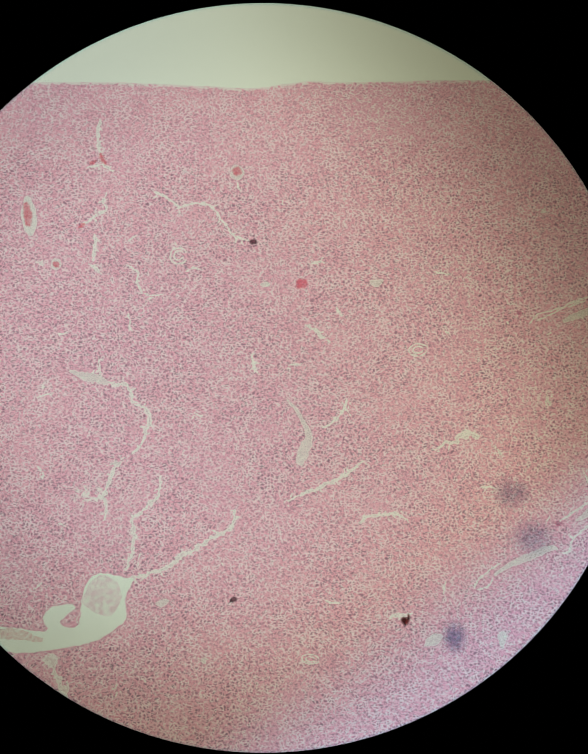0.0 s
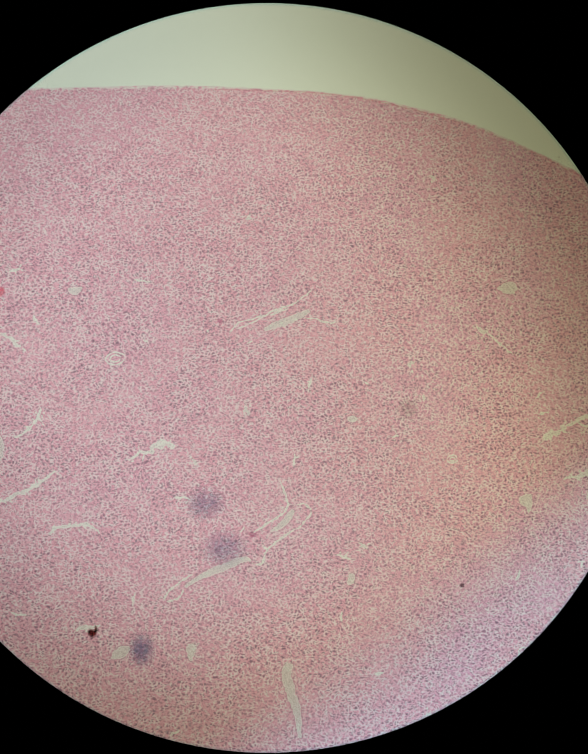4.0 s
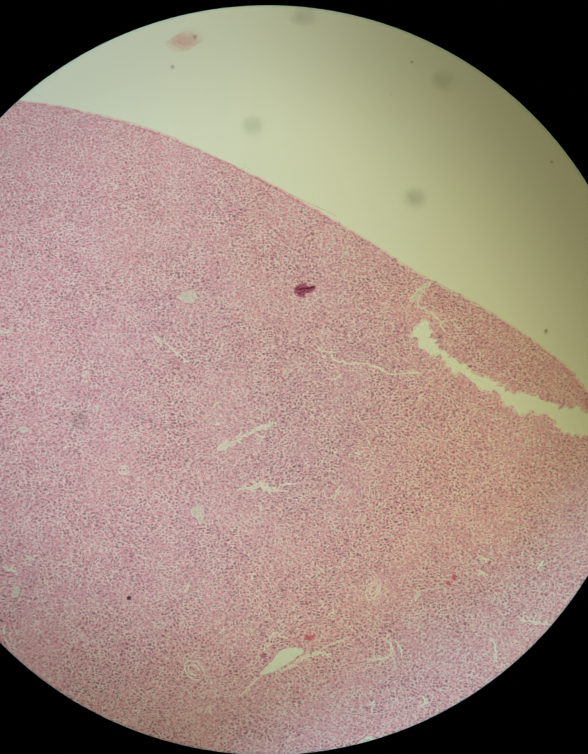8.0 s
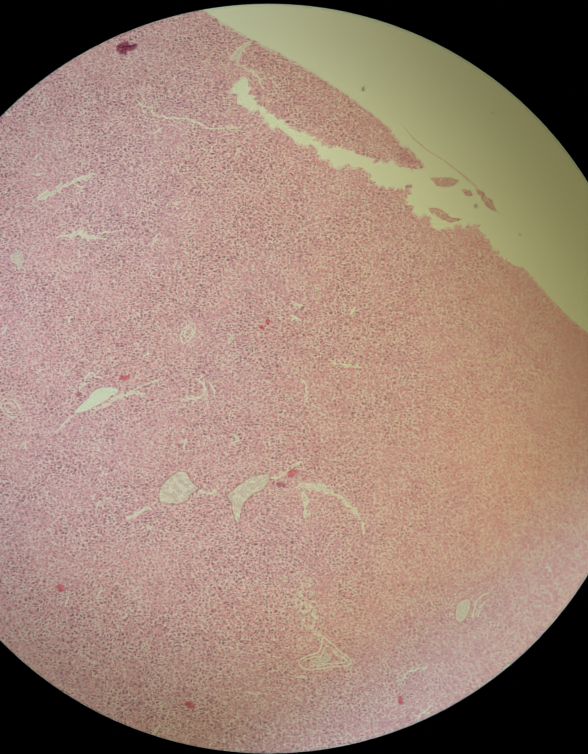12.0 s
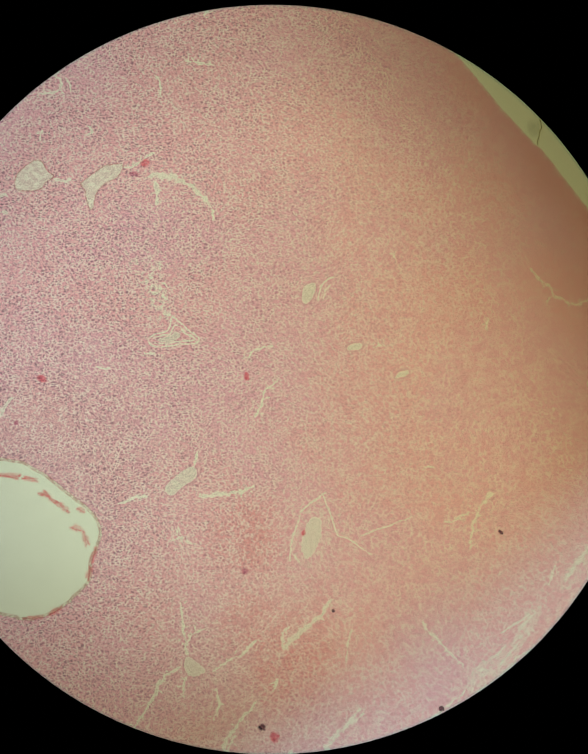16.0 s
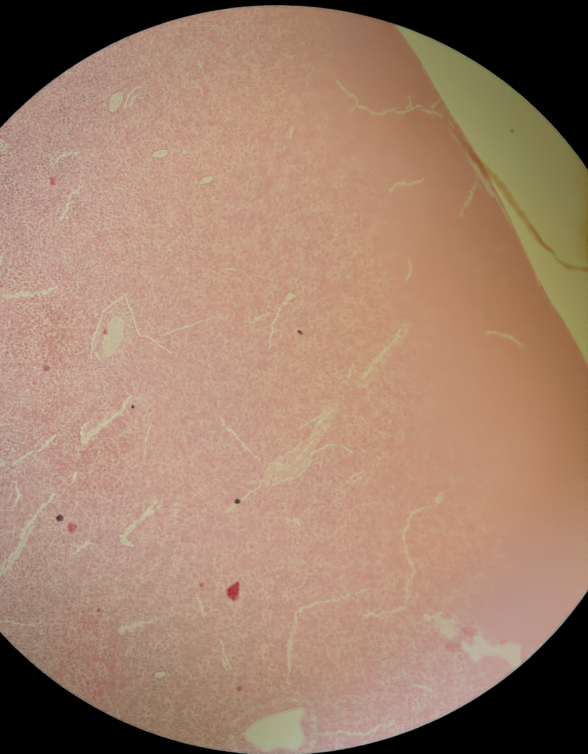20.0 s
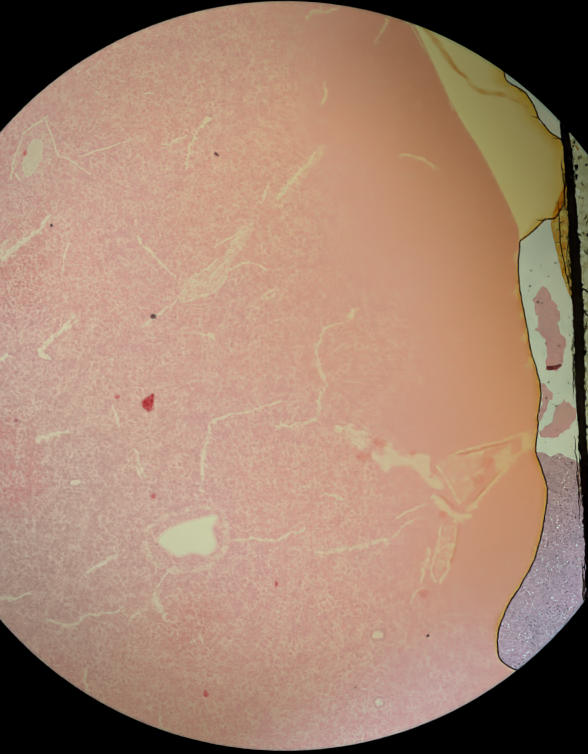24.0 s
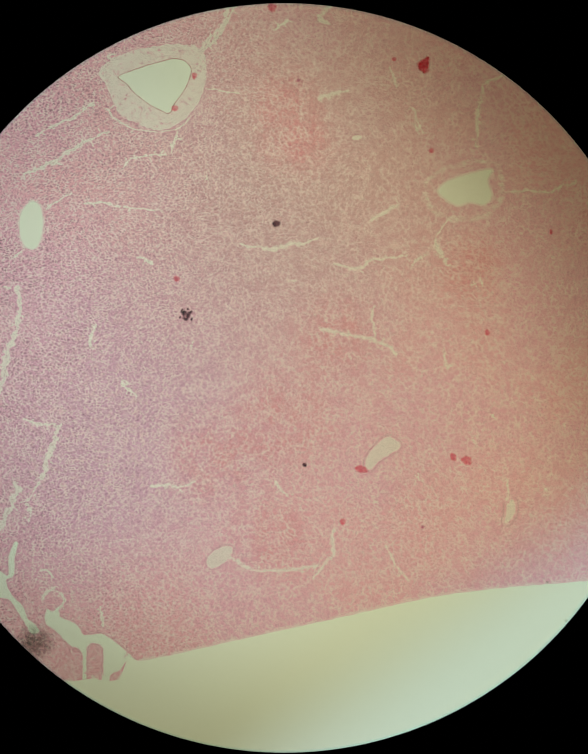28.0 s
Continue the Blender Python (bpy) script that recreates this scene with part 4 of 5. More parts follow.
eye(2538, 1757, 17, 8, -25)
clot(2297, 1804, 5, 5, 0, PIGMENT, "pigment_grain")
crack([(2266, 1831), (2293, 1811), (2322, 1787), (2347, 1767)], [4, 5, 4, 2])
clot(1937, 1839, 7, 6, 0, PIGMENT, "pigment_grain")
clot(1962, 1858, 10, 8, 30)
fade_leaf("blood_clot", wavy([(2275, 1987), (2286, 1972), (2302, 1966), (2302, 1985), (2298, 2002), (2289, 2004)], 4, 1.2, True, 6), 2.4, 5.6, film_of("deep_red", (0.80, 0.17, 0.24), 7, 0.3, True), section, "deep red blood clot")
crack([(1864, 1879), (1853, 1917), (1820, 1951), (1802, 1965)], [7, 10, 14, 10], 2)
crack([(2065, 1887), (2079, 1865), (2107, 1831), (2136, 1801)], [8, 5, 7, 4], 2)
lumen(wavy([(2061, 1871), (2073, 1879), (2089, 1896), (2072, 1894), (2060, 1887)], 4, 1, True, 4))
crack([(1964, 1910), (1981, 1898), (2001, 1881)], [10, 10, 3], 1.8)
crack([(2059, 2066), (2082, 2053), (2132, 2046)], [8, 16, 10], 2.4, "central_vein")
crack([(2659, 1821), (2646, 1850), (2640, 1885), (2645, 1919), (2653, 1948), (2645, 1981), (2642, 2017)], [5, 8, 10, 9, 9, 7, 10], 2.6)
crack([(2642, 2017), (2597, 2026), (2548, 2034)], [9, 7, 3], 2)
crack([(2568, 1978), (2489, 2003), (2440, 2016), (2415, 2026)], [2, 5, 7, 7], 2)
crack([(2415, 2024), (2413, 2062), (2405, 2100), (2403, 2147), (2400, 2171)], [8, 9, 11, 7, 3], 1.8)
crack([(2268, 2109), (2276, 2132), (2282, 2143)], [4, 7, 2])
crack([(2217, 1985), (2225, 2016), (2232, 2042)], [3, 6, 2])
# the vein with the thick wall, and the fields round it
thick_vein = wavy([(2315, 2264), (2335, 2242), (2384, 2224), (2435, 2214), (2425, 2241), (2433, 2273), (2416, 2295), (2384, 2291), (2357, 2297), (2327, 2281)], 5, 1.0, True, 3)
lumen(thick_vein, "portal_vein", "", 1.28, (), False)
patch("collagen_sheath", ribbon([(2290, 2261), (2305, 2231), (2364, 2206), (2438, 2201), (2453, 2236), (2448, 2285), (2414, 2319), (2355, 2324), (2306, 2305), (2290, 2266)], [10, 12, 12, 12, 14, 14, 16, 16, 14, 10], 4, nxt()), 0.35)
crack([(2455, 2267), (2503, 2263), (2552, 2263), (2587, 2250), (2617, 2246)], [4, 7, 7, 9, 4], 2)
crack([(2631, 2289), (2671, 2287), (2721, 2277), (2791, 2261)], [3, 11, 14, 4], 1.8)
soft([(2791, 2260), (2822, 2230), (2852, 2215)], [3, 4, 2])
star(2613, 2156, 10, 6, 2.8)
vein(2761, 2453, 12, 8)
clot(2304, 2176, 5, 5)
clot(2556, 2352, 3, 5)
clot(2226, 1972, 5, 4)
clot(2415, 2569, 5, 6)
clot(1973, 2339, 7, 7, 0, PIGMENT, "pigment_grain")
clot(2020, 2022, 4, 4, 0, VIOLET)
vein(2144, 2149, 11, 6, -15)
crack([(1894, 2384), (1937, 2388), (1967, 2394), (2005, 2380), (2034, 2380), (2063, 2365)], [4, 6, 14, 12, 7, 3], 2.4)
crack([(2165, 2334), (2198, 2314), (2237, 2293)], [4, 9, 4], 2)
crack([(2091, 2423), (2122, 2431), (2156, 2429), (2170, 2416), (2214, 2410), (2253, 2404)], [4, 7, 11, 6, 5, 2], 2)
crack([(2256, 2438), (2268, 2416), (2292, 2400)], [4, 7, 3])
crack([(2314, 2363), (2311, 2383), (2324, 2407), (2336, 2431)], [5, 13, 17, 5], 1.8)
crack([(2306, 2368), (2326, 2344), (2335, 2319)], 4)
crack([(2264, 2077), (2276, 2117), (2289, 2142)], [3, 8, 2])
crack([(2404, 2446), (2409, 2474)], 7)
crack([(1996, 2464), (2018, 2459)], 7)
soft([(2323, 2598), (2330, 2650)], [3, 9])
for loop, value in (
        ([(2676, 2035), (2697, 2032), (2708, 2022), (2723, 2037), (2743, 2037), (2745, 2073), (2728, 2080), (2707, 2069), (2691, 2048)], 0.78), ([(2751, 2089), (2773, 2087), (2782, 2065), (2800, 2081), (2815, 2094), (2836, 2089), (2871, 2093), (2879, 2125), (2896, 2148), (2896, 2163), (2885, 2166), (2870, 2156), (2850, 2130), (2825, 2114), (2793, 2114), (2781, 2123), (2761, 2104)], 1.0), ([(2873, 2171), (2888, 2173), (2916, 2197), (2931, 2208), (2967, 2189), (2954, 2215), (2931, 2230), (2922, 2239), (2905, 2212), (2884, 2197)], 0.95), ([(2938, 2202), (2960, 2179), (2982, 2156), (3006, 2129), (3001, 2087), (3039, 2068), (3043, 2092), (3059, 2077), (3092, 2060), (3096, 2085), (3058, 2092), (3029, 2126), (2999, 2155), (2965, 2191)], 0.75), ([(3055, 2052), (3097, 2033), (3096, 2079), (3064, 2079)], 0.75)):
    lumen(wavy(loop, 4, 2.6, True, nxt()), "portal_tract", "", value * 0.8, (), False)
patch("collagen_web", wavy([(2879, 2107), (2934, 2091), (3001, 2075), (2979, 2140), (2931, 2197), (2899, 2161)], 8, 3, True, 6), 0.36, "pale collagen web of a portal tract")
patch("collagen_web", wavy([(2894, 2229), (2922, 2231), (2914, 2279), (2900, 2325), (2881, 2351), (2872, 2325), (2883, 2280)], 8, 2, True, 7), 0.40, "pale olive vessel in the portal tract")
for line, w in (([(2900, 2096), (2955, 2080), (3018, 2061), (3097, 2034)], 9), ([(2905, 2101), (2955, 2090), (3008, 2071)], 5), ([(2893, 2229), (2884, 2280), (2872, 2325), (2879, 2353)], 9), ([(2924, 2231), (2915, 2279), (2902, 2325), (2884, 2356)], 12), ([(2866, 2275), (2861, 2305), (2847, 2353)], 15), ([(2854, 2356), (2835, 2372), (2826, 2397)], 6), ([(2879, 2109), (2912, 2151), (2931, 2197)], 5), ([(2644, 2170), (2669, 2173), (2698, 2183)], 5), ([(2797, 2223), (2833, 2202), (2869, 2191)], 4)):
    crack(line, w, 1.4, "portal_branch", 0.72, False)
for x, y, rx, ry, a in ((2769, 2065, 12, 8, 20), (2734, 2094, 12, 7, -10), (2989, 2104, 9, 14, 10), (2970, 2141, 11, 7, -20), (2855, 2371, 8, 7, 0), (2897, 2212, 7, 5, 0), (2836, 2086, 6, 4, 0)):
    clot(x, y, rx * 1.3, ry * 1.3, a, PALE_BLOOD, "blood_clot", 0.3)
for line in ([(2913, 2093), (2975, 2078), (3039, 2061)], [(2885, 2166), (2911, 2190), (2928, 2202)], [(2931, 2228), (2921, 2279), (2905, 2325)], [(2952, 2192), (2994, 2147), (3027, 2113)]):
    fade_ribbon("collagen_strand", line, 9.0, 5.2, 5.6, FIBRE_COAT, section)
soft([(2700, 1809), (2716, 1790), (2724, 1783)], [8, 11, 4])
soft([(2646, 1830), (2666, 1822), (2699, 1814)], [5, 5, 5])
clot(2862, 2455, 2.5, 2.5, 0, PIGMENT, "pigment_grain")
# towards the lower margin
crack([(2059, 2560), (2088, 2568), (2138, 2576), (2183, 2587), (2211, 2604), (2227, 2622)], [6, 12, 10, 10, 10, 4], 1.8, "central_vein")
crack([(2180, 2508), (2175, 2541), (2181, 2581)], [3, 5, 6])
lumen(wavy([(2158, 2848), (2165, 2824), (2187, 2799), (2206, 2787), (2230, 2799), (2228, 2813), (2207, 2825), (2187, 2838), (2170, 2856)], 5, 1.0, True, 4), "central_vein")
clot(2150, 2855, 12, 7, 10)
clot(2340, 2829, 6, 8, -10)
clot(2368, 2836, 10, 9, 30)
clot(2111, 2962, 6, 6)
clot(2033, 2846, 4, 4, 0, PIGMENT, "pigment_grain")
clot(2275, 2972, 3, 3, 0, VIOLET)
lumen(wavy([(2449, 2922), (2465, 2917), (2467, 2941), (2453, 2963), (2442, 2965), (2445, 2944)], 4, 1.0, True, 4), "central_vein")
crack([(2451, 2922), (2451, 2887), (2447, 2863)], [5, 3, 2])
crack([(1969, 2876), (1983, 2897), (2003, 2913)], [4, 9, 4])
crack([(2094, 2973), (2089, 3004), (2091, 3028), (2069, 3052), (2051, 3080)], [5, 12, 9, 6, 3], 1.8)
crack([(1862, 3027), (1901, 3042), (1935, 3061), (1988, 3059), (2065, 3052)], [9, 6, 4, 6, 5], 1.8)
crack([(2199, 3006), (2211, 3033), (2231, 3066), (2247, 3083)], [4, 6, 5, 2])
soft([(2732, 2704), (2742, 2683), (2763, 2657)], [4, 14, 10], 2, "central_vein")
soft([(2932, 2663), (2951, 2692), (2971, 2722)], [4, 9, 16], 2, "central_vein")
soft([(2691, 2748), (2705, 2783)], [5, 4])
vein(2762, 2586, 8, 8)
star(2392, 2466, 8, 4, 2.6)
star(2337, 2639, 8, 5)
star(2423, 2744, 8, 5)
star(2382, 2794, 7, 5)
star(2532, 2897, 7, 4)
star(2181, 2921, 7, 4)
star(2266, 2868, 8, 5)
# the last field
sheath = wavy([(1593, 2008), (1623, 1976), (1689, 1953), (1772, 1943), (1813, 1962), (1822, 2016), (1804, 2075), (1764, 2121), (1723, 2137), (1672, 2120), (1636, 2099), (1614, 2051)], 6, 3, True, 8)
core = wavy([(1632, 2019), (1651, 2008), (1700, 1990), (1756, 1976), (1782, 1988), (1789, 2005), (1777, 2043), (1755, 2076), (1743, 2098), (1712, 2086), (1676, 2061), (1652, 2035)], 6, 1.2, True, 5)
patch("portal_sheath", sheath, 0.52, "pale collagen sheath of a large portal vein")
lumen(core, "portal_vein", "", 1.25, (), False)
rimmed(core)
clot(1755, 2087, 7, 6)
clot(1796, 2014, 5, 7)
eye(1620, 1973, 11, 6, -10)
eye(1640, 2061, 6, 7)
eye(1666, 2075, 6, 7)
crack([(1808, 1956), (1823, 1935), (1849, 1907), (1870, 1879), (1881, 1852)], [5, 10, 10, 8, 5], 1.6)
for line in ([(1819, 2043), (1855, 2047), (1896, 2051)], [(1630, 2078), (1615, 2094), (1631, 2115), (1672, 2133), (1723, 2141)], [(1723, 2139), (1764, 2132), (1792, 2102)]):
    crack(line, 4, 1.2)
vein(1458, 2347, 25, 52, 0, 4, 0.06)
crack([(1417, 2420), (1442, 2399)], 6)
crack([(1437, 2235), (1466, 2225), (1501, 2206), (1541, 2179), (1591, 2152), (1619, 2138)], [6, 7, 14, 10, 5, 3], 2)
crack([(1440, 2231), (1440, 2249)], 5)
crack([(1459, 2151), (1499, 2129), (1539, 2110), (1585, 2075)], [3, 6, 8, 8], 1.6)
crack([(1486, 2312), (1514, 2291), (1543, 2274)], [6, 5, 3])
crack([(1564, 2299), (1604, 2294), (1635, 2302), (1680, 2308), (1736, 2313)], [3, 4, 5, 4, 2])
crack([(1749, 2187), (1756, 2158), (1764, 2134)], [7, 5, 3])
crack([(1648, 2220), (1663, 2201), (1693, 2193), (1744, 2190)], [4, 5, 4, 5])
star(1826, 2241, 8, 5)
crack([(1677, 2409), (1699, 2417), (1719, 2430)], [4, 11, 3])
clot(1765, 2458, 7, 5, 30)
for x, y, r in ((1781, 2531, 6), (1790, 2535, 7), (1785, 2543, 5), (1795, 2529, 4), (1777, 2525, 3), (1773, 2540, 2.5), (1797, 2544, 3), (1789, 2522, 2.5)):
    clot(x, y, r, r * 0.8, r * 40, PIGMENT, "pigment_grain", 0.5)
crack([(1587, 2607), (1589, 2581), (1600, 2553)], [7, 7, 3])
star(1798, 2600, 9, 4)
crack([(1654, 2671), (1664, 2689), (1690, 2707)], [7, 8, 2])
crack([(1715, 2891), (1749, 2889), (1779, 2891), (1813, 2879)], [3, 11, 5, 4], 1.8)
lumen(wavy([(1834, 3044), (1844, 3025), (1871, 3011), (1887, 3015), (1883, 3033), (1859, 3052), (1842, 3056)], 5, 1.2, True, 4), "central_vein")
crack([(1887, 3035), (1922, 3059), (1981, 3059), (2039, 3062)], [4, 4, 5, 3])
crack([(1433, 2473), (1439, 2522), (1432, 2572), (1419, 2622), (1411, 2672), (1402, 2702)], [9, 14, 12, 20, 16, 8], 3, "cleft")
crack([(1400, 2478), (1424, 2479)], 4)
crack([(1530, 2759), (1518, 2806), (1504, 2850), (1492, 2879)], [5, 16, 16, 7], 3, "cleft")
crack([(1492, 2879), (1477, 2908), (1453, 2926)], [6, 4, 3], 2, "cleft")
crack([(1453, 2752), (1482, 2763), (1524, 2765)], [4, 5, 3], 2)
crack([(1442, 2879), (1445, 2908), (1432, 2942), (1416, 2971), (1402, 2986)], [16, 20, 16, 16, 10], 4, "cleft")
crack([(1463, 2918), (1475, 2939), (1472, 2966)], [4, 7, 3], 2)
for loop in (
        [(1453, 3007), (1447, 3034), (1446, 3070), (1432, 3080), (1443, 3108), (1464, 3129), (1477, 3155), (1494, 3169), (1501, 3181), (1485, 3185), (1469, 3161), (1454, 3140), (1439, 3119), (1413, 3109), (1408, 3059), (1434, 3069), (1434, 3034), (1444, 3005)],
        [(1514, 3137), (1526, 3141), (1541, 3131), (1541, 3151), (1574, 3166), (1592, 3187), (1625, 3185), (1655, 3203), (1683, 3226), (1699, 3242), (1693, 3252), (1676, 3240), (1665, 3256), (1646, 3266), (1641, 3291), (1628, 3291), (1630, 3249), (1627, 3211), (1606, 3204), (1597, 3212), (1596, 3238), (1598, 3291), (1590, 3291), (1589, 3235), (1582, 3217), (1560, 3206), (1535, 3181), (1512, 3163)]):
    lumen(wavy(loop, 4, 1.6, True, nxt()), "cleft", "torn cleft open to the mountant", 1.5)
for line, w in (([(1506, 3122), (1508, 3108), (1525, 3098), (1532, 3090)], 6), ([(1530, 3095), (1545, 3109), (1548, 3125), (1539, 3139)], 7), ([(1491, 3062), (1509, 3060), (1528, 3077)], 5)):
    crack(line, w, 1.6, "cleft")
crack([(1618, 3128), (1627, 3158), (1629, 3177)], [3, 8, 3])
# small spaces between the cell plates, seen all over the sharp side of the section
rng = random.Random(5)
for i in range(90):
    x, y = rng.uniform(-620, 2350), rng.uniform(-420, 1400)
    if y < -380 + max(0, x - 900) * 0.62:
        continue
    a, r = rng.uniform(0, 6.28), rng.uniform(8, 20)
    dx, dy = math.cos(a) * r, math.sin(a) * r
    crack([(x - dx, y - dy), (x + rng.uniform(-3, 3), y + rng.uniform(-3, 3)), (x + dx, y + dy)], [1.5, rng.uniform(3, 6), 1.5], 2.0)
# the capsule along the free margin, and where it has folded away
for line in ([(458, -641), (550, -640), (673, -636), (787, -623), (932, -590), (1035, -557), (1138, -512), (1241, -462), (1395, -389)], [(1140, -510), (1243, -459), (1355, -396), (1447, -340), (1528, -288)], [(1712, -184), (1814, -115), (1893, -50)]):
    leaf("capsule", ribbon(line, [2.0] + [3.6] * (len(line) - 2) + [2.0], 1.2, nxt()), 5.2, 6.0, CAPSULE, section)
leaf("capsule", ribbon([(1924, -60), (1947, -32), (1977, -7), (2017, 20), (2058, 53), (2093, 91), (2126, 129)], [1.5, 3, 3, 4, 5, 5, 2], 1.2, nxt()), 2.4, 5.0, CAPSULE, section)
FOLD = film_of("folded_capsule", (0.92, 0.72, 0.50), 24, 0.18, True)
fade_ribbon("capsule_fold", [(2731, 981), (2787, 1059), (2846, 1124), (2889, 1187), (2934, 1252), (2974, 1289)], [6, 20, 27, 24, 20, 7], 5.2, 6.0, FOLD, section, "orange folded capsule along the margin")
fade_ribbon("capsule_fold", [(2894, 1201), (2924, 1235), (2941, 1263), (2967, 1285)], [3, 8, 9, 3], 6.2, 6.6, FOLD, section, "darker crease of the folded capsule")
fade_ribbon("capsule_fold", [(2954, 1281), (2989, 1308), (3035, 1316), (3076, 1332), (3099, 1351)], [6, 16, 18, 16, 6], 5.2, 6.0, film_of("thin_fold", (0.93, 0.76, 0.50), 24, 0.25, True), section, "faint orange end of the folded capsule")
fade_ribbon("capsule_fold", [(2925, 1240), (2929, 1231)], [4, 2], 6.2, 6.6, FOLD, section)
lumen(ribbon([(2792, 1081), (2827, 1138), (2868, 1207), (2912, 1295), (2937, 1352)], [4, 11, 14, 12, 3], 1.5, nxt()), "cleft", "", 0.85, (), False)
for x, y, r in ((3060, 1672, 20), (3061, 1745, 19), (3074, 1844, 16), (3082, 1900, 18), (3069, 1796, 10)):
    lumen(oval(x, y, 9, r, 8, 0.3, nxt(), 16), "resin_pocket", "", 0.75, (), False)

# ---------------------------------------------------------------- outline of the section

RIM_TOP = wavy([(2991, 495), (3001, 763), (3009, 884), (3035, 911), (3041, 970), (3042, 1045), (3058, 1109), (3054, 1173), (3042, 1236), (3048, 1289), (3077, 1304), (3104, 1340), (3116, 1376), (3141, 1402), (3169, 1438), (3168, 1505), (3158, 1566), (3135, 1594), (3125, 1591), (3092, 1622), (3068, 1639)], 7, 3.2, False, 11)
RIM_MID = wavy([(3068, 1639), (3061, 1707), (3074, 1806), (3085, 1875), (3102, 1953), (3093, 2021)], 7, 2.0, False, 11)[1:]
RIM_LOW = wavy([(3097, 2018), (3090, 2083), (3110, 2158), (3095, 2256), (3069, 2325), (3027, 2392), (3006, 2440), (3005, 2497), (3034, 2521)], 7, 2.0, False, 12)
RIM_END = wavy([(3055, 2525), (3086, 2535), (3155, 2553), (3245, 2625), (3306, 2867)], 7, 2.0, False, 13)

MARGIN = (
    wavy([(-3168, -705), (-2115, -660), (-1328, -631), (-559, -630), (-423, -632), (-300, -630), (-187, -626), (-94, -623), (-22, -633), (35, -641), (92, -639), (196, -643)], 12, 1.2, False, 1)
    + wavy([(283, -647), (417, -649), (550, -645), (673, -640), (787, -628), (932, -597), (1035, -564), (1138, -518), (1241, -468)], 12, 1.2, False, 2)
    + wavy([(1355, -403), (1447, -347), (1528, -294), (1594, -253)], 12, 1.2, False, 3)
    + wavy([(1609, -248), (1712, -191), (1814, -122), (1896, -56)], 10, 1.4, False, 4)
    + wavy([(1900, -50), (1921, -22), (1941, -6), (1961, 12), (1956, 29), (1915, 30), (1894, 15), (1854, 15), (1803, -5), (1752, -17), (1711, -41), (1660, -68), (1619, -97), (1597, -123), (1589, -155), (1574, -162), (1561, -139), (1574, -107), (1609, -90), (1650, -56)], 4, 11, False, 4, 8)
    + wavy([(1701, -23), (1731, -13), (1747, 11), (1782, 26), (1813, 26), (1843, 38), (1863, 67), (1914, 73), (1937, 68), (1929, 103), (1954, 136), (1974, 138), (1984, 159), (2014, 164), (2035, 153), (2076, 158), (2115, 204), (2130, 224), (2175, 245)], 4, 9, False, 5, 8)
    + wavy([(2195, 268), (2256, 338), (2349, 425), (2450, 550), (2519, 628)], 10, 1.5, False, 6)
    + wavy([(2532, 638), (2623, 762)], 10, 1.0, False, 7)
    + wavy([(2680, 848), (2738, 955), (2799, 1057), (2868, 1196), (2937, 1352), (2996, 1454), (3045, 1556), (3067, 1612)], 10, 1.0, False, 8)
    + RIM_MID + RIM_LOW + RIM_END
    + wavy([(3310, 2984), (3070, 3011), (2887, 3042)], 10, 1.2, False, 19)
    + wavy([(2753, 3064), (2614, 3080), (2443, 3094), (2294, 3113), (2098, 3155), (1903, 3197), (1759, 3229), (1702, 3238), (1682, 3232)], 10, 1.2, False, 9)
    + wavy([(1675, 3243), (1662, 3276), (1647, 3278), (1621, 3276), (1569, 3278), (1146, 3333), (47, 3343), (-1304, 3155), (-2678, 2417), (-3506, 652)], 12, 2, False, 10)
)
build_section(MARGIN)
dry_side = [(3282, 2991), (3267, 2622), (3258, 2335), (3251, 2123), (3207, 2118), (3185, 2113), (3171, 2100), (3151, 2093), (3136, 2086), (3120, 2093), (3105, 2083)]
slab("dry_tissue", [[(x + 0.6, y) for x, y in RIM_LOW[9:] + RIM_END[:20]] + wavy(dry_side, 8, 4, False, 3)], [], 0.0, 5.0, DRY, section, "greyish mauve dried tissue beyond the mountant")

# ---------------------------------------------------------------- mountant and cover glass

mountant = slab("mountant", [RIM_TOP + RIM_MID + RIM_LOW + RIM_END + [(3308, 3446)] + [(2600, 5200), (-4600, 5200), (-4600, -2400), (2600, -2400)]], [], 6, 22, mountant_material(), slide, "yellowed resin mountant")
slab("cover_glass", [[(3201, -980), (3151, 990), (3163, 1193), (3171, 1360), (3180, 1525), (3185, 1767), (3185, 2002), (3188, 2708), (3166, 4751)] + [(-4650, 5300), (-4650, -2450)]], [], 24, 190, GLASS, slide, "thin cover glass")
BROWN = film_of("brown_varnish", (0.015, 0.009, 0.006), 6, 0.15)
AMBER = film_of("amber_varnish", (0.90, 0.58, 0.12), 25, 0.35)
BALSAM = film_of("dark_balsam", (0.91, 0.77, 0.26), 160, 0.15, True)


def amber_rim(line, wide, name, label):
    """The mountant's drying edge, deepest in colour at the very rim."""
    n = len(line)
    pts = [(x - wide * min(1, (i + 1) / 14, (n - i) / 14) * k * (1 + 0.3 * noise.noise((x / 60, y / 60, k))), y) for k in (0.0, 0.35, 1.0) for i, (x, y) in enumerate(line)]
    faces = [(r * n + i, r * n + n + i, r * n + n + i + 1, r * n + i + 1) for r in (0, 1) for i in range(n - 1)]
    ob = solid(name, pts, faces, 22.1, 22.4, BALSAM, slide, label)
    ob.data.attributes.new("thin", "FLOAT", "POINT").data.foreach_set("value", ([0.85] * n + [0.5] * n + [0.0] * n) * 2)


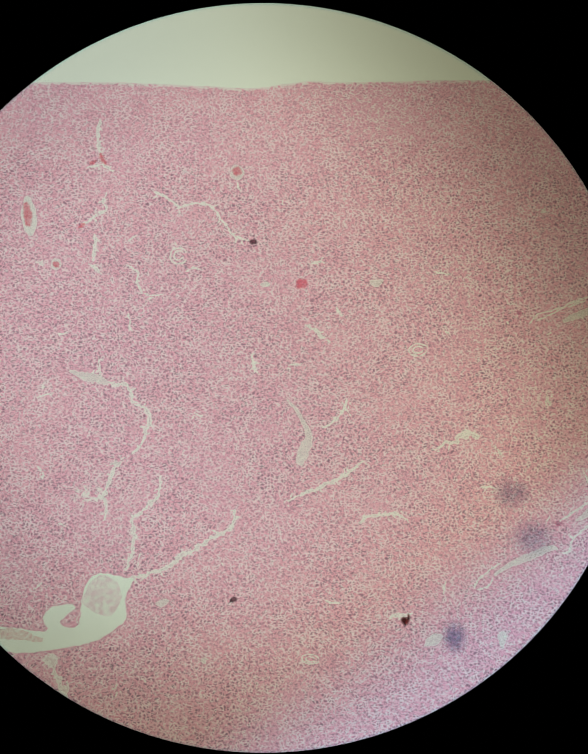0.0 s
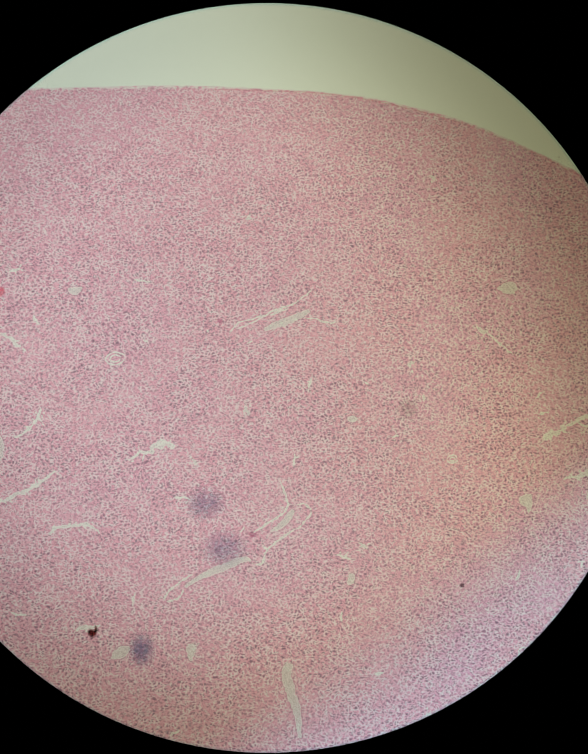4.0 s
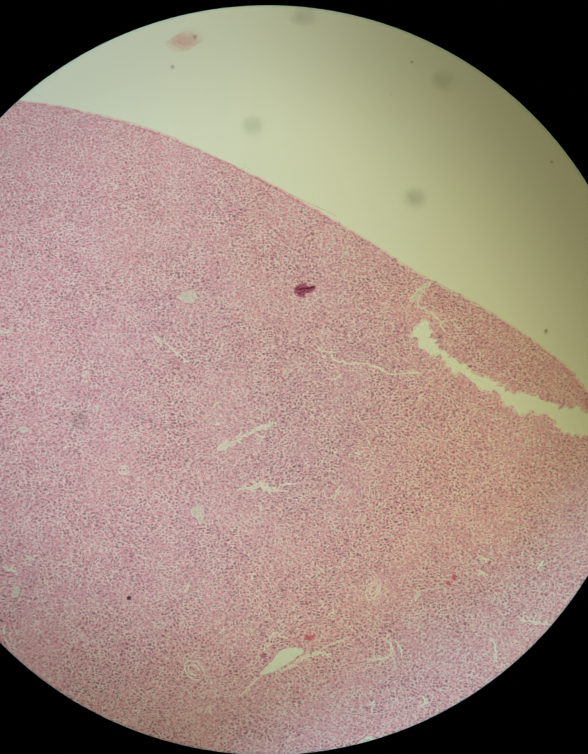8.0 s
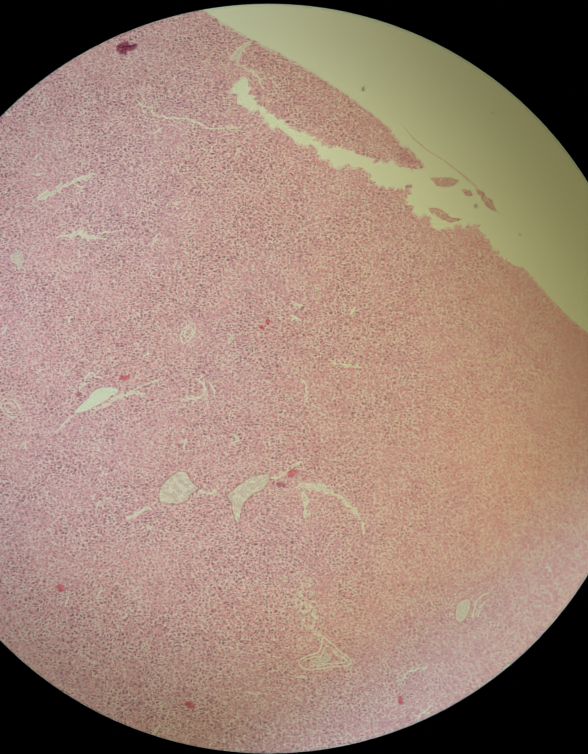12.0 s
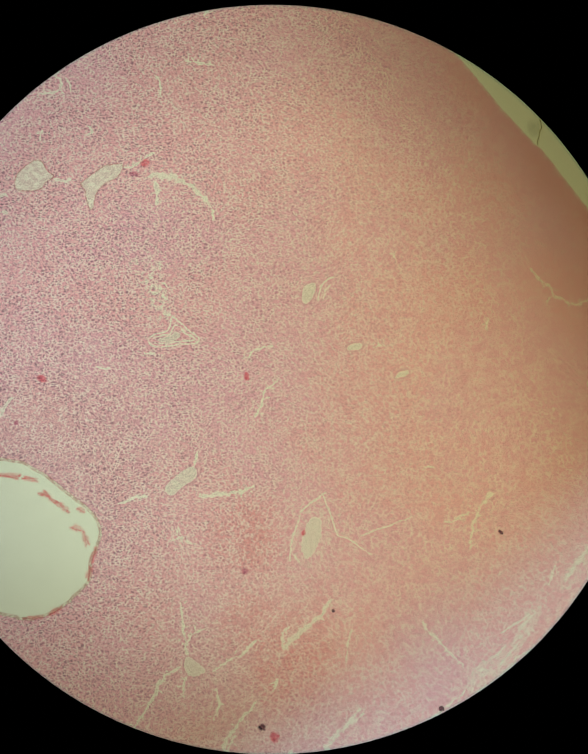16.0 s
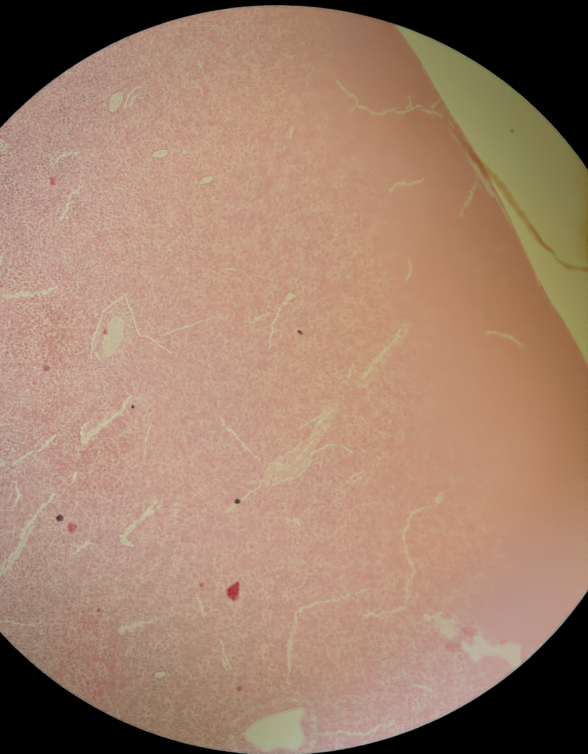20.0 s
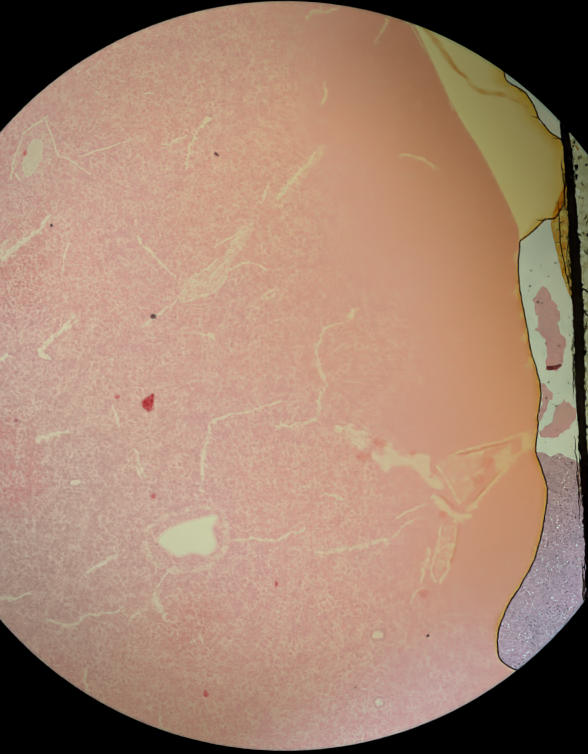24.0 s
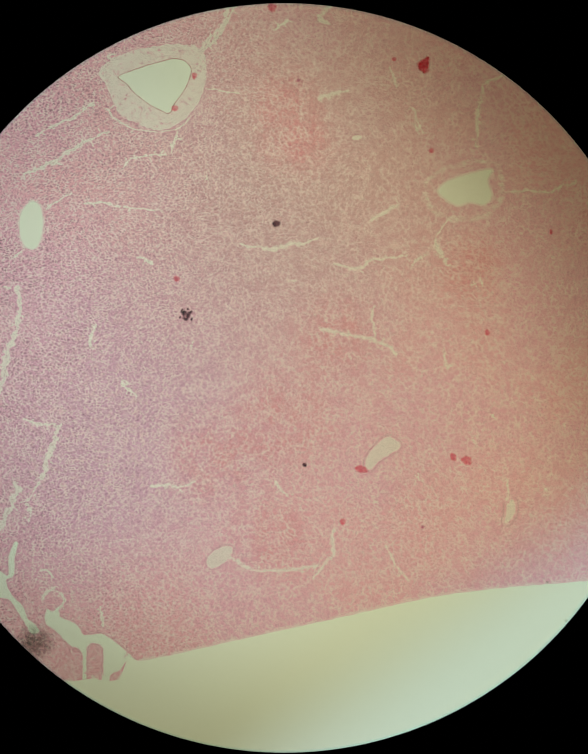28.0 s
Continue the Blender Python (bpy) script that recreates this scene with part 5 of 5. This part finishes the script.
amber_rim(RIM_TOP[4:], 62, "amber_edge", "amber drying edge of the mountant")
amber_rim(RIM_MID[4:] + RIM_LOW, 22, "amber_edge", "amber drying edge over the section")
meniscus = leaf("meniscus", ribbon((RIM_TOP + RIM_MID + RIM_LOW + RIM_END[:12])[::3], [3.6] * len((RIM_TOP + RIM_MID + RIM_LOW + RIM_END[:12])[::3]), 1.4, 5), 22.5, 24, film_of("red_brown_edge", (0.12, 0.04, 0.045), 7, 0.5), slide, "dark ragged edge of the mountant")
rng = random.Random(12)
for i in range(18, len(RIM_TOP) - 4, 9):
    x, y = RIM_TOP[i]
    r = rng.uniform(8, 20)
    leaf("fissure", ribbon([(x, y), (x - r * 0.6, y + rng.uniform(-4, 4)), (x - r, y + rng.uniform(-8, 8))], [2.6, 1.8, 1.0], 0.8, i), 22.5, 24, BROWN, meniscus)
COVER_EDGE = [(3134, 492), (3157, 936), (3160, 1012), (3163, 1193), (3168, 1361), (3178, 1525), (3185, 1767), (3186, 1983), (3192, 2250), (3194, 2619)]
varnish = leaf("edge_varnish", ribbon(COVER_EDGE, [12, 14, 17, 15, 19, 20, 24, 19, 18, 16], 2.4, 8), 10, 23, BROWN, slide, "black varnish line along the cover glass edge")
OLIVE = film_of("olive_varnish", (0.50, 0.42, 0.16), 9, 0.7)
rng = random.Random(31)


def along(t):
    """A point of the cover glass edge, 0 at its top and 1 at its lower end."""
    q = t * (len(COVER_EDGE) - 1)
    k = min(int(q), len(COVER_EDGE) - 2)
    a, b = COVER_EDGE[k], COVER_EDGE[k + 1]
    return a[0] + (b[0] - a[0]) * (q - k), a[1] + (b[1] - a[1]) * (q - k)


for side, wide, k in ((-11, 5, OLIVE), (-14, 2.2, BROWN), (11, 4, OLIVE), (-8, 3, BROWN)):
    for i in range(9):
        t = 0.08 + i * 0.1 + rng.uniform(0, 0.05)
        line = [along(t + d * 0.012) for d in range(rng.randrange(4, 8))]
        leaf("streak", ribbon([(x + side + rng.uniform(-2, 2), y) for x, y in line], wide, 3.0, nxt()), 8, 9.6, k, varnish)
# added layer: light lost in the air gap, put into a grey tint
haze = RIM_TOP + RIM_MID + RIM_LOW + RIM_END
slab("air_gap_dimming", [[(x + 1.5, y) for x, y in haze] + [(4300, 3900), (4300, -1500), (2700, -1500)]], [], 6.2, 9, film_of("air_gap_dimming", (0.82, 0.89, 0.91), 120, 0.2), slide, "added grey layer that dims the air gap where the mountant is missing")
amber = leaf("amber_flake", wavy([(3133, 1604), (3138, 1578), (3155, 1537), (3171, 1507), (3174, 1566), (3174, 1647), (3178, 1727), (3178, 1773), (3167, 1752), (3154, 1712), (3145, 1667), (3137, 1627)], 7, 1.5, True, 4), 9.8, 21, AMBER, slide, "cracked amber resin flake")
mid = [(3151, 1556), (3151, 1596), (3152, 1637), (3158, 1677), (3164, 1717), (3171, 1757)]
leaf("fissure", ribbon(mid, 2.4, 2.0, 77), 22.5, 24, BROWN, amber)
for k in range(14):
    a, b = mid[min(4, int(k * 5 / 14))], mid[min(5, int(k * 5 / 14) + 1)]
    t = k * 5 / 14 % 1
    x, y = a[0] + (b[0] - a[0]) * t, a[1] + (b[1] - a[1]) * t
    r = rng.uniform(6, 13) * (1 if k % 2 else -1)
    leaf("fissure", ribbon([(x, y), (x + r * 0.6, y + rng.uniform(-2, 2)), (x + r, y + rng.uniform(-5, 5))], [2.4, 1.9, 1.1], 0.8, k), 22.5, 24, BROWN, amber)


# ---------------------------------------------------------------- loose things on the slide


def loose(name, loop, material, label, category, z0=2.5, z1=8.0, group="", kind=""):
    return carried(leaf(name, loop, z0, z1, material), label, category, group, kind)


HAIR = film_of("olive_fibre", (0.60, 0.54, 0.30), 6, 0.3)
hair = carried(new("fibre"), "thin olive brown fibre curled in the mountant", "fibre")
leaf("strand", ribbon([(2522, 630), (2531, 593), (2529, 566), (2540, 526), (2584, 508), (2649, 511), (2699, 541), (2725, 585), (2718, 633), (2698, 671), (2707, 708), (2748, 756)], [2, 2.4, 2.4, 2.4, 3.4, 2.8, 3, 5, 4, 4.6, 4.6, 2], 4.5, 3), 2.5, 8, HAIR, hair)
leaf("frayed_end", ribbon([(2763, 771), (2788, 797), (2813, 821)], [6, 11, 6], 3, 4), 2.5, 8, film_of("frayed_fibre", (0.88, 0.86, 0.70), 6, 0.3), hair)
for x, y, rx, ry, a, k in ((326, 528, 36, 40, 0, INK), (449, 239, 62, 40, -30, FAINT_INK), (484, 333, 62, 46, -20, FAINT_INK), (466, 238, 8, 8, 0, FAINT_INK)):
    loose("ink_smudge", oval(x, y, rx, ry, a, 0.15, nxt(), 24), k, "blurred blue grey ink smudge on the section", "smudge", 22.5, 23.5, "ink smudges")
for x, y, rx, ry, k in ((1325, -829, 32, 24, GREY), (1558, -427, 28, 26, GREY), (1627, -690, 30, 26, GREY), (1565, -429, 26, 26, GREY), (1217, -582, 26, 26, GREY), (1495, 3200, 40, 36, DARK), (868, 45, 24, 24, GREY), (2518, 595, 20, 24, GREY)):
    loose("dust_blur", oval(x, y, rx * 1.3, ry * 1.3, 0, 0.1, nxt(), 24), k, "faint grey out of focus dust on the cover glass", "dust", 22.5, 23.5, "dust on the cover glass")
loose("red_smear", oval(1071, -770, 62, 22, -28, 0.1, nxt(), 24), RED_SMEAR, "faint red smear in the mountant", "smear", 22.5, 23.5)
SPECK = film_of("dark_speck", (0.48, 0.46, 0.38), 4, 0.3)
SOFT_SPECK = smudge("soft_speck", (0.26, 0.25, 0.18), 0.62)
for x, y, r in ((1044, -713, 5), (1091, -782, 5), (1200, -500, 2.5), (1559, -733, 4), (1514, -660, 3), (1837, -145, 5), (1858, -512, 4), (1835, -142, 5), (1990, -278, 3), (2115, -94, 3.5), (2075, 113, 6), (2167, 174, 3), (2880, 1014, 5), (2563, 3160, 3), (2528, 3083, 3), (3064, 3060, 4), (2715, 2557, 2), (2863, 2454, 3), (2716, 2556, 3)):
    loose("dust_speck", oval(x, y, r * 1.5, r * 1.25, r * 50, 0.2, nxt(), 14), SOFT_SPECK, "tiny dark dust speck in the mountant", "dust", 2.5, 8.0, "dust specks")
FRAGMENT = stained_tissue("tissue_fragment", (0.94, 0.60, 0.66), (0.88, 0.55, 0.64), 0.8, False)
for loop, k in (([(1953, 71), (1965, 79), (1973, 107), (1964, 116), (1956, 97)], BLOOD), ([(1978, 54), (2006, 51), (2039, 55), (2027, 68), (2001, 72)], FRAGMENT), ([(1972, 118), (2000, 120), (2019, 136), (2045, 140), (2017, 148), (1989, 136)], FRAGMENT), ([(1922, 71), (1940, 66), (1934, 75)], FRAGMENT), ([(2047, 76), (2062, 78), (2067, 90), (2051, 88)], FRAGMENT), ([(2086, 88), (2108, 98), (2118, 122), (2099, 115)], FRAGMENT), ([(1982, 128), (1994, 136), (1992, 148), (1982, 140)], BLOOD), ([(2078, 76), (2090, 80), (2096, 90), (2079, 86)], FRAGMENT), ([(1915, -4), (1946, 9), (1956, 21), (1920, 17)], FRAGMENT)):
    loose("tissue_fragment", wavy(loop, 4, 2.5, True, nxt()), k, "small pink tissue fragment torn from the margin", "tissue fragment", 0.2, 5.0, "torn fragments")
DRIED = stained_tissue("dried_fragment", (0.96, 0.53, 0.55), (0.90, 0.45, 0.50), 0.28, False)
for loop, k in (([(3100, 1752), (3119, 1739), (3130, 1757), (3145, 1782), (3148, 1826), (3157, 1851), (3155, 1875), (3148, 1905), (3126, 1914), (3114, 1909), (3119, 1875), (3115, 1851), (3100, 1831), (3101, 1806), (3094, 1777)], DRIED), ([(3103, 1942), (3122, 1953), (3129, 1968), (3118, 1987), (3105, 2016), (3095, 2019), (3106, 1977)], DRIED), ([(3133, 1990), (3153, 1979), (3173, 1998), (3167, 2023), (3136, 2050), (3102, 2052), (3112, 2031), (3130, 2016)], DRIED)):
    loose("tissue_fragment", wavy(loop, 3, 5.5, True, nxt(), 11), k, "dried pink tissue fragment in the air gap", "tissue fragment", 9.2, 12.0, "dried fragments")
loose("fragment_fold", wavy([(3116, 1906), (3136, 1903), (3148, 1901), (3141, 1910), (3121, 1914)], 3, 1, True, 4), film_of("dark_fold", (0.35, 0.10, 0.12), 4, 0.3), "dark red folded edge of a dried fragment", "tissue fragment", 12.2, 13.0)
# dried residue on the bare glass beyond the cover glass
residue = carried(leaf("residue", ribbon([(x + 62, y) for x, y in COVER_EDGE[1:]], [100] * (len(COVER_EDGE) - 1), 4, 6), 1, 6, film_of("cream_residue", (0.88, 0.85, 0.70), 22, 0.45)), "cream mottled residue with black grains beyond the cover glass", "residue", "", "stuff")
rng = random.Random(9)
for i in range(150):
    x, y = along(rng.uniform(0.1, 0.95))
    x += 13 + abs(rng.gauss(0, 26))
    big = rng.random() ** 3
    leaf("grain", oval(x, y, 1.6 + 7 * big, 1.3 + 4 * big, rng.uniform(50, 130), 0.7, i, 12), 6.5, 12, rng.choice([SPECK, BROWN, BROWN, OLIVE, AMBER]), residue)
for i in range(70):
    x, y = along(rng.uniform(0.1, 0.95))
    leaf("flake", oval(x + 7 + abs(rng.gauss(0, 5)), y, rng.uniform(3, 8), rng.uniform(1.6, 4), rng.uniform(20, 160), 0.9, i + 500, 14), 6.5, 12, BROWN, residue)
for i in range(50):
    x, y = along(rng.uniform(0.1, 0.95))
    leaf("flake", oval(x + 22 + rng.uniform(0, 70), y, rng.uniform(5, 12), rng.uniform(1.5, 3.2), rng.uniform(95, 135), 0.8, i + 700, 14), 6.5, 12, rng.choice([OLIVE, SPECK, BROWN]), residue)
for i in range(46):
    q = (RIM_MID + RIM_LOW[:30])[rng.randrange(0, len(RIM_MID + RIM_LOW[:30]))]
    x, y, r = q[0] + rng.uniform(14, 95), q[1] + rng.gauss(0, 20), rng.uniform(1.2, 3.2)
    if x < 3080 + (y + 560) * 0.055:
        loose("gap_speck", oval(x, y, r, r * 0.8, 0, 0.4, i, 8), SPECK, "tiny dark speck on the bare glass", "dust", 1, 4, "specks in the air gap")


def motions():
    for ob in ON_SLIDE:
        home = ob.location.copy()
        walk(ob, [(t, pose(home.x + (x - drift(t)[0]) * DIV, home.y - (y - drift(t)[1]) * DIV, home.z)) for t, x, y in TRAVEL])


motions()
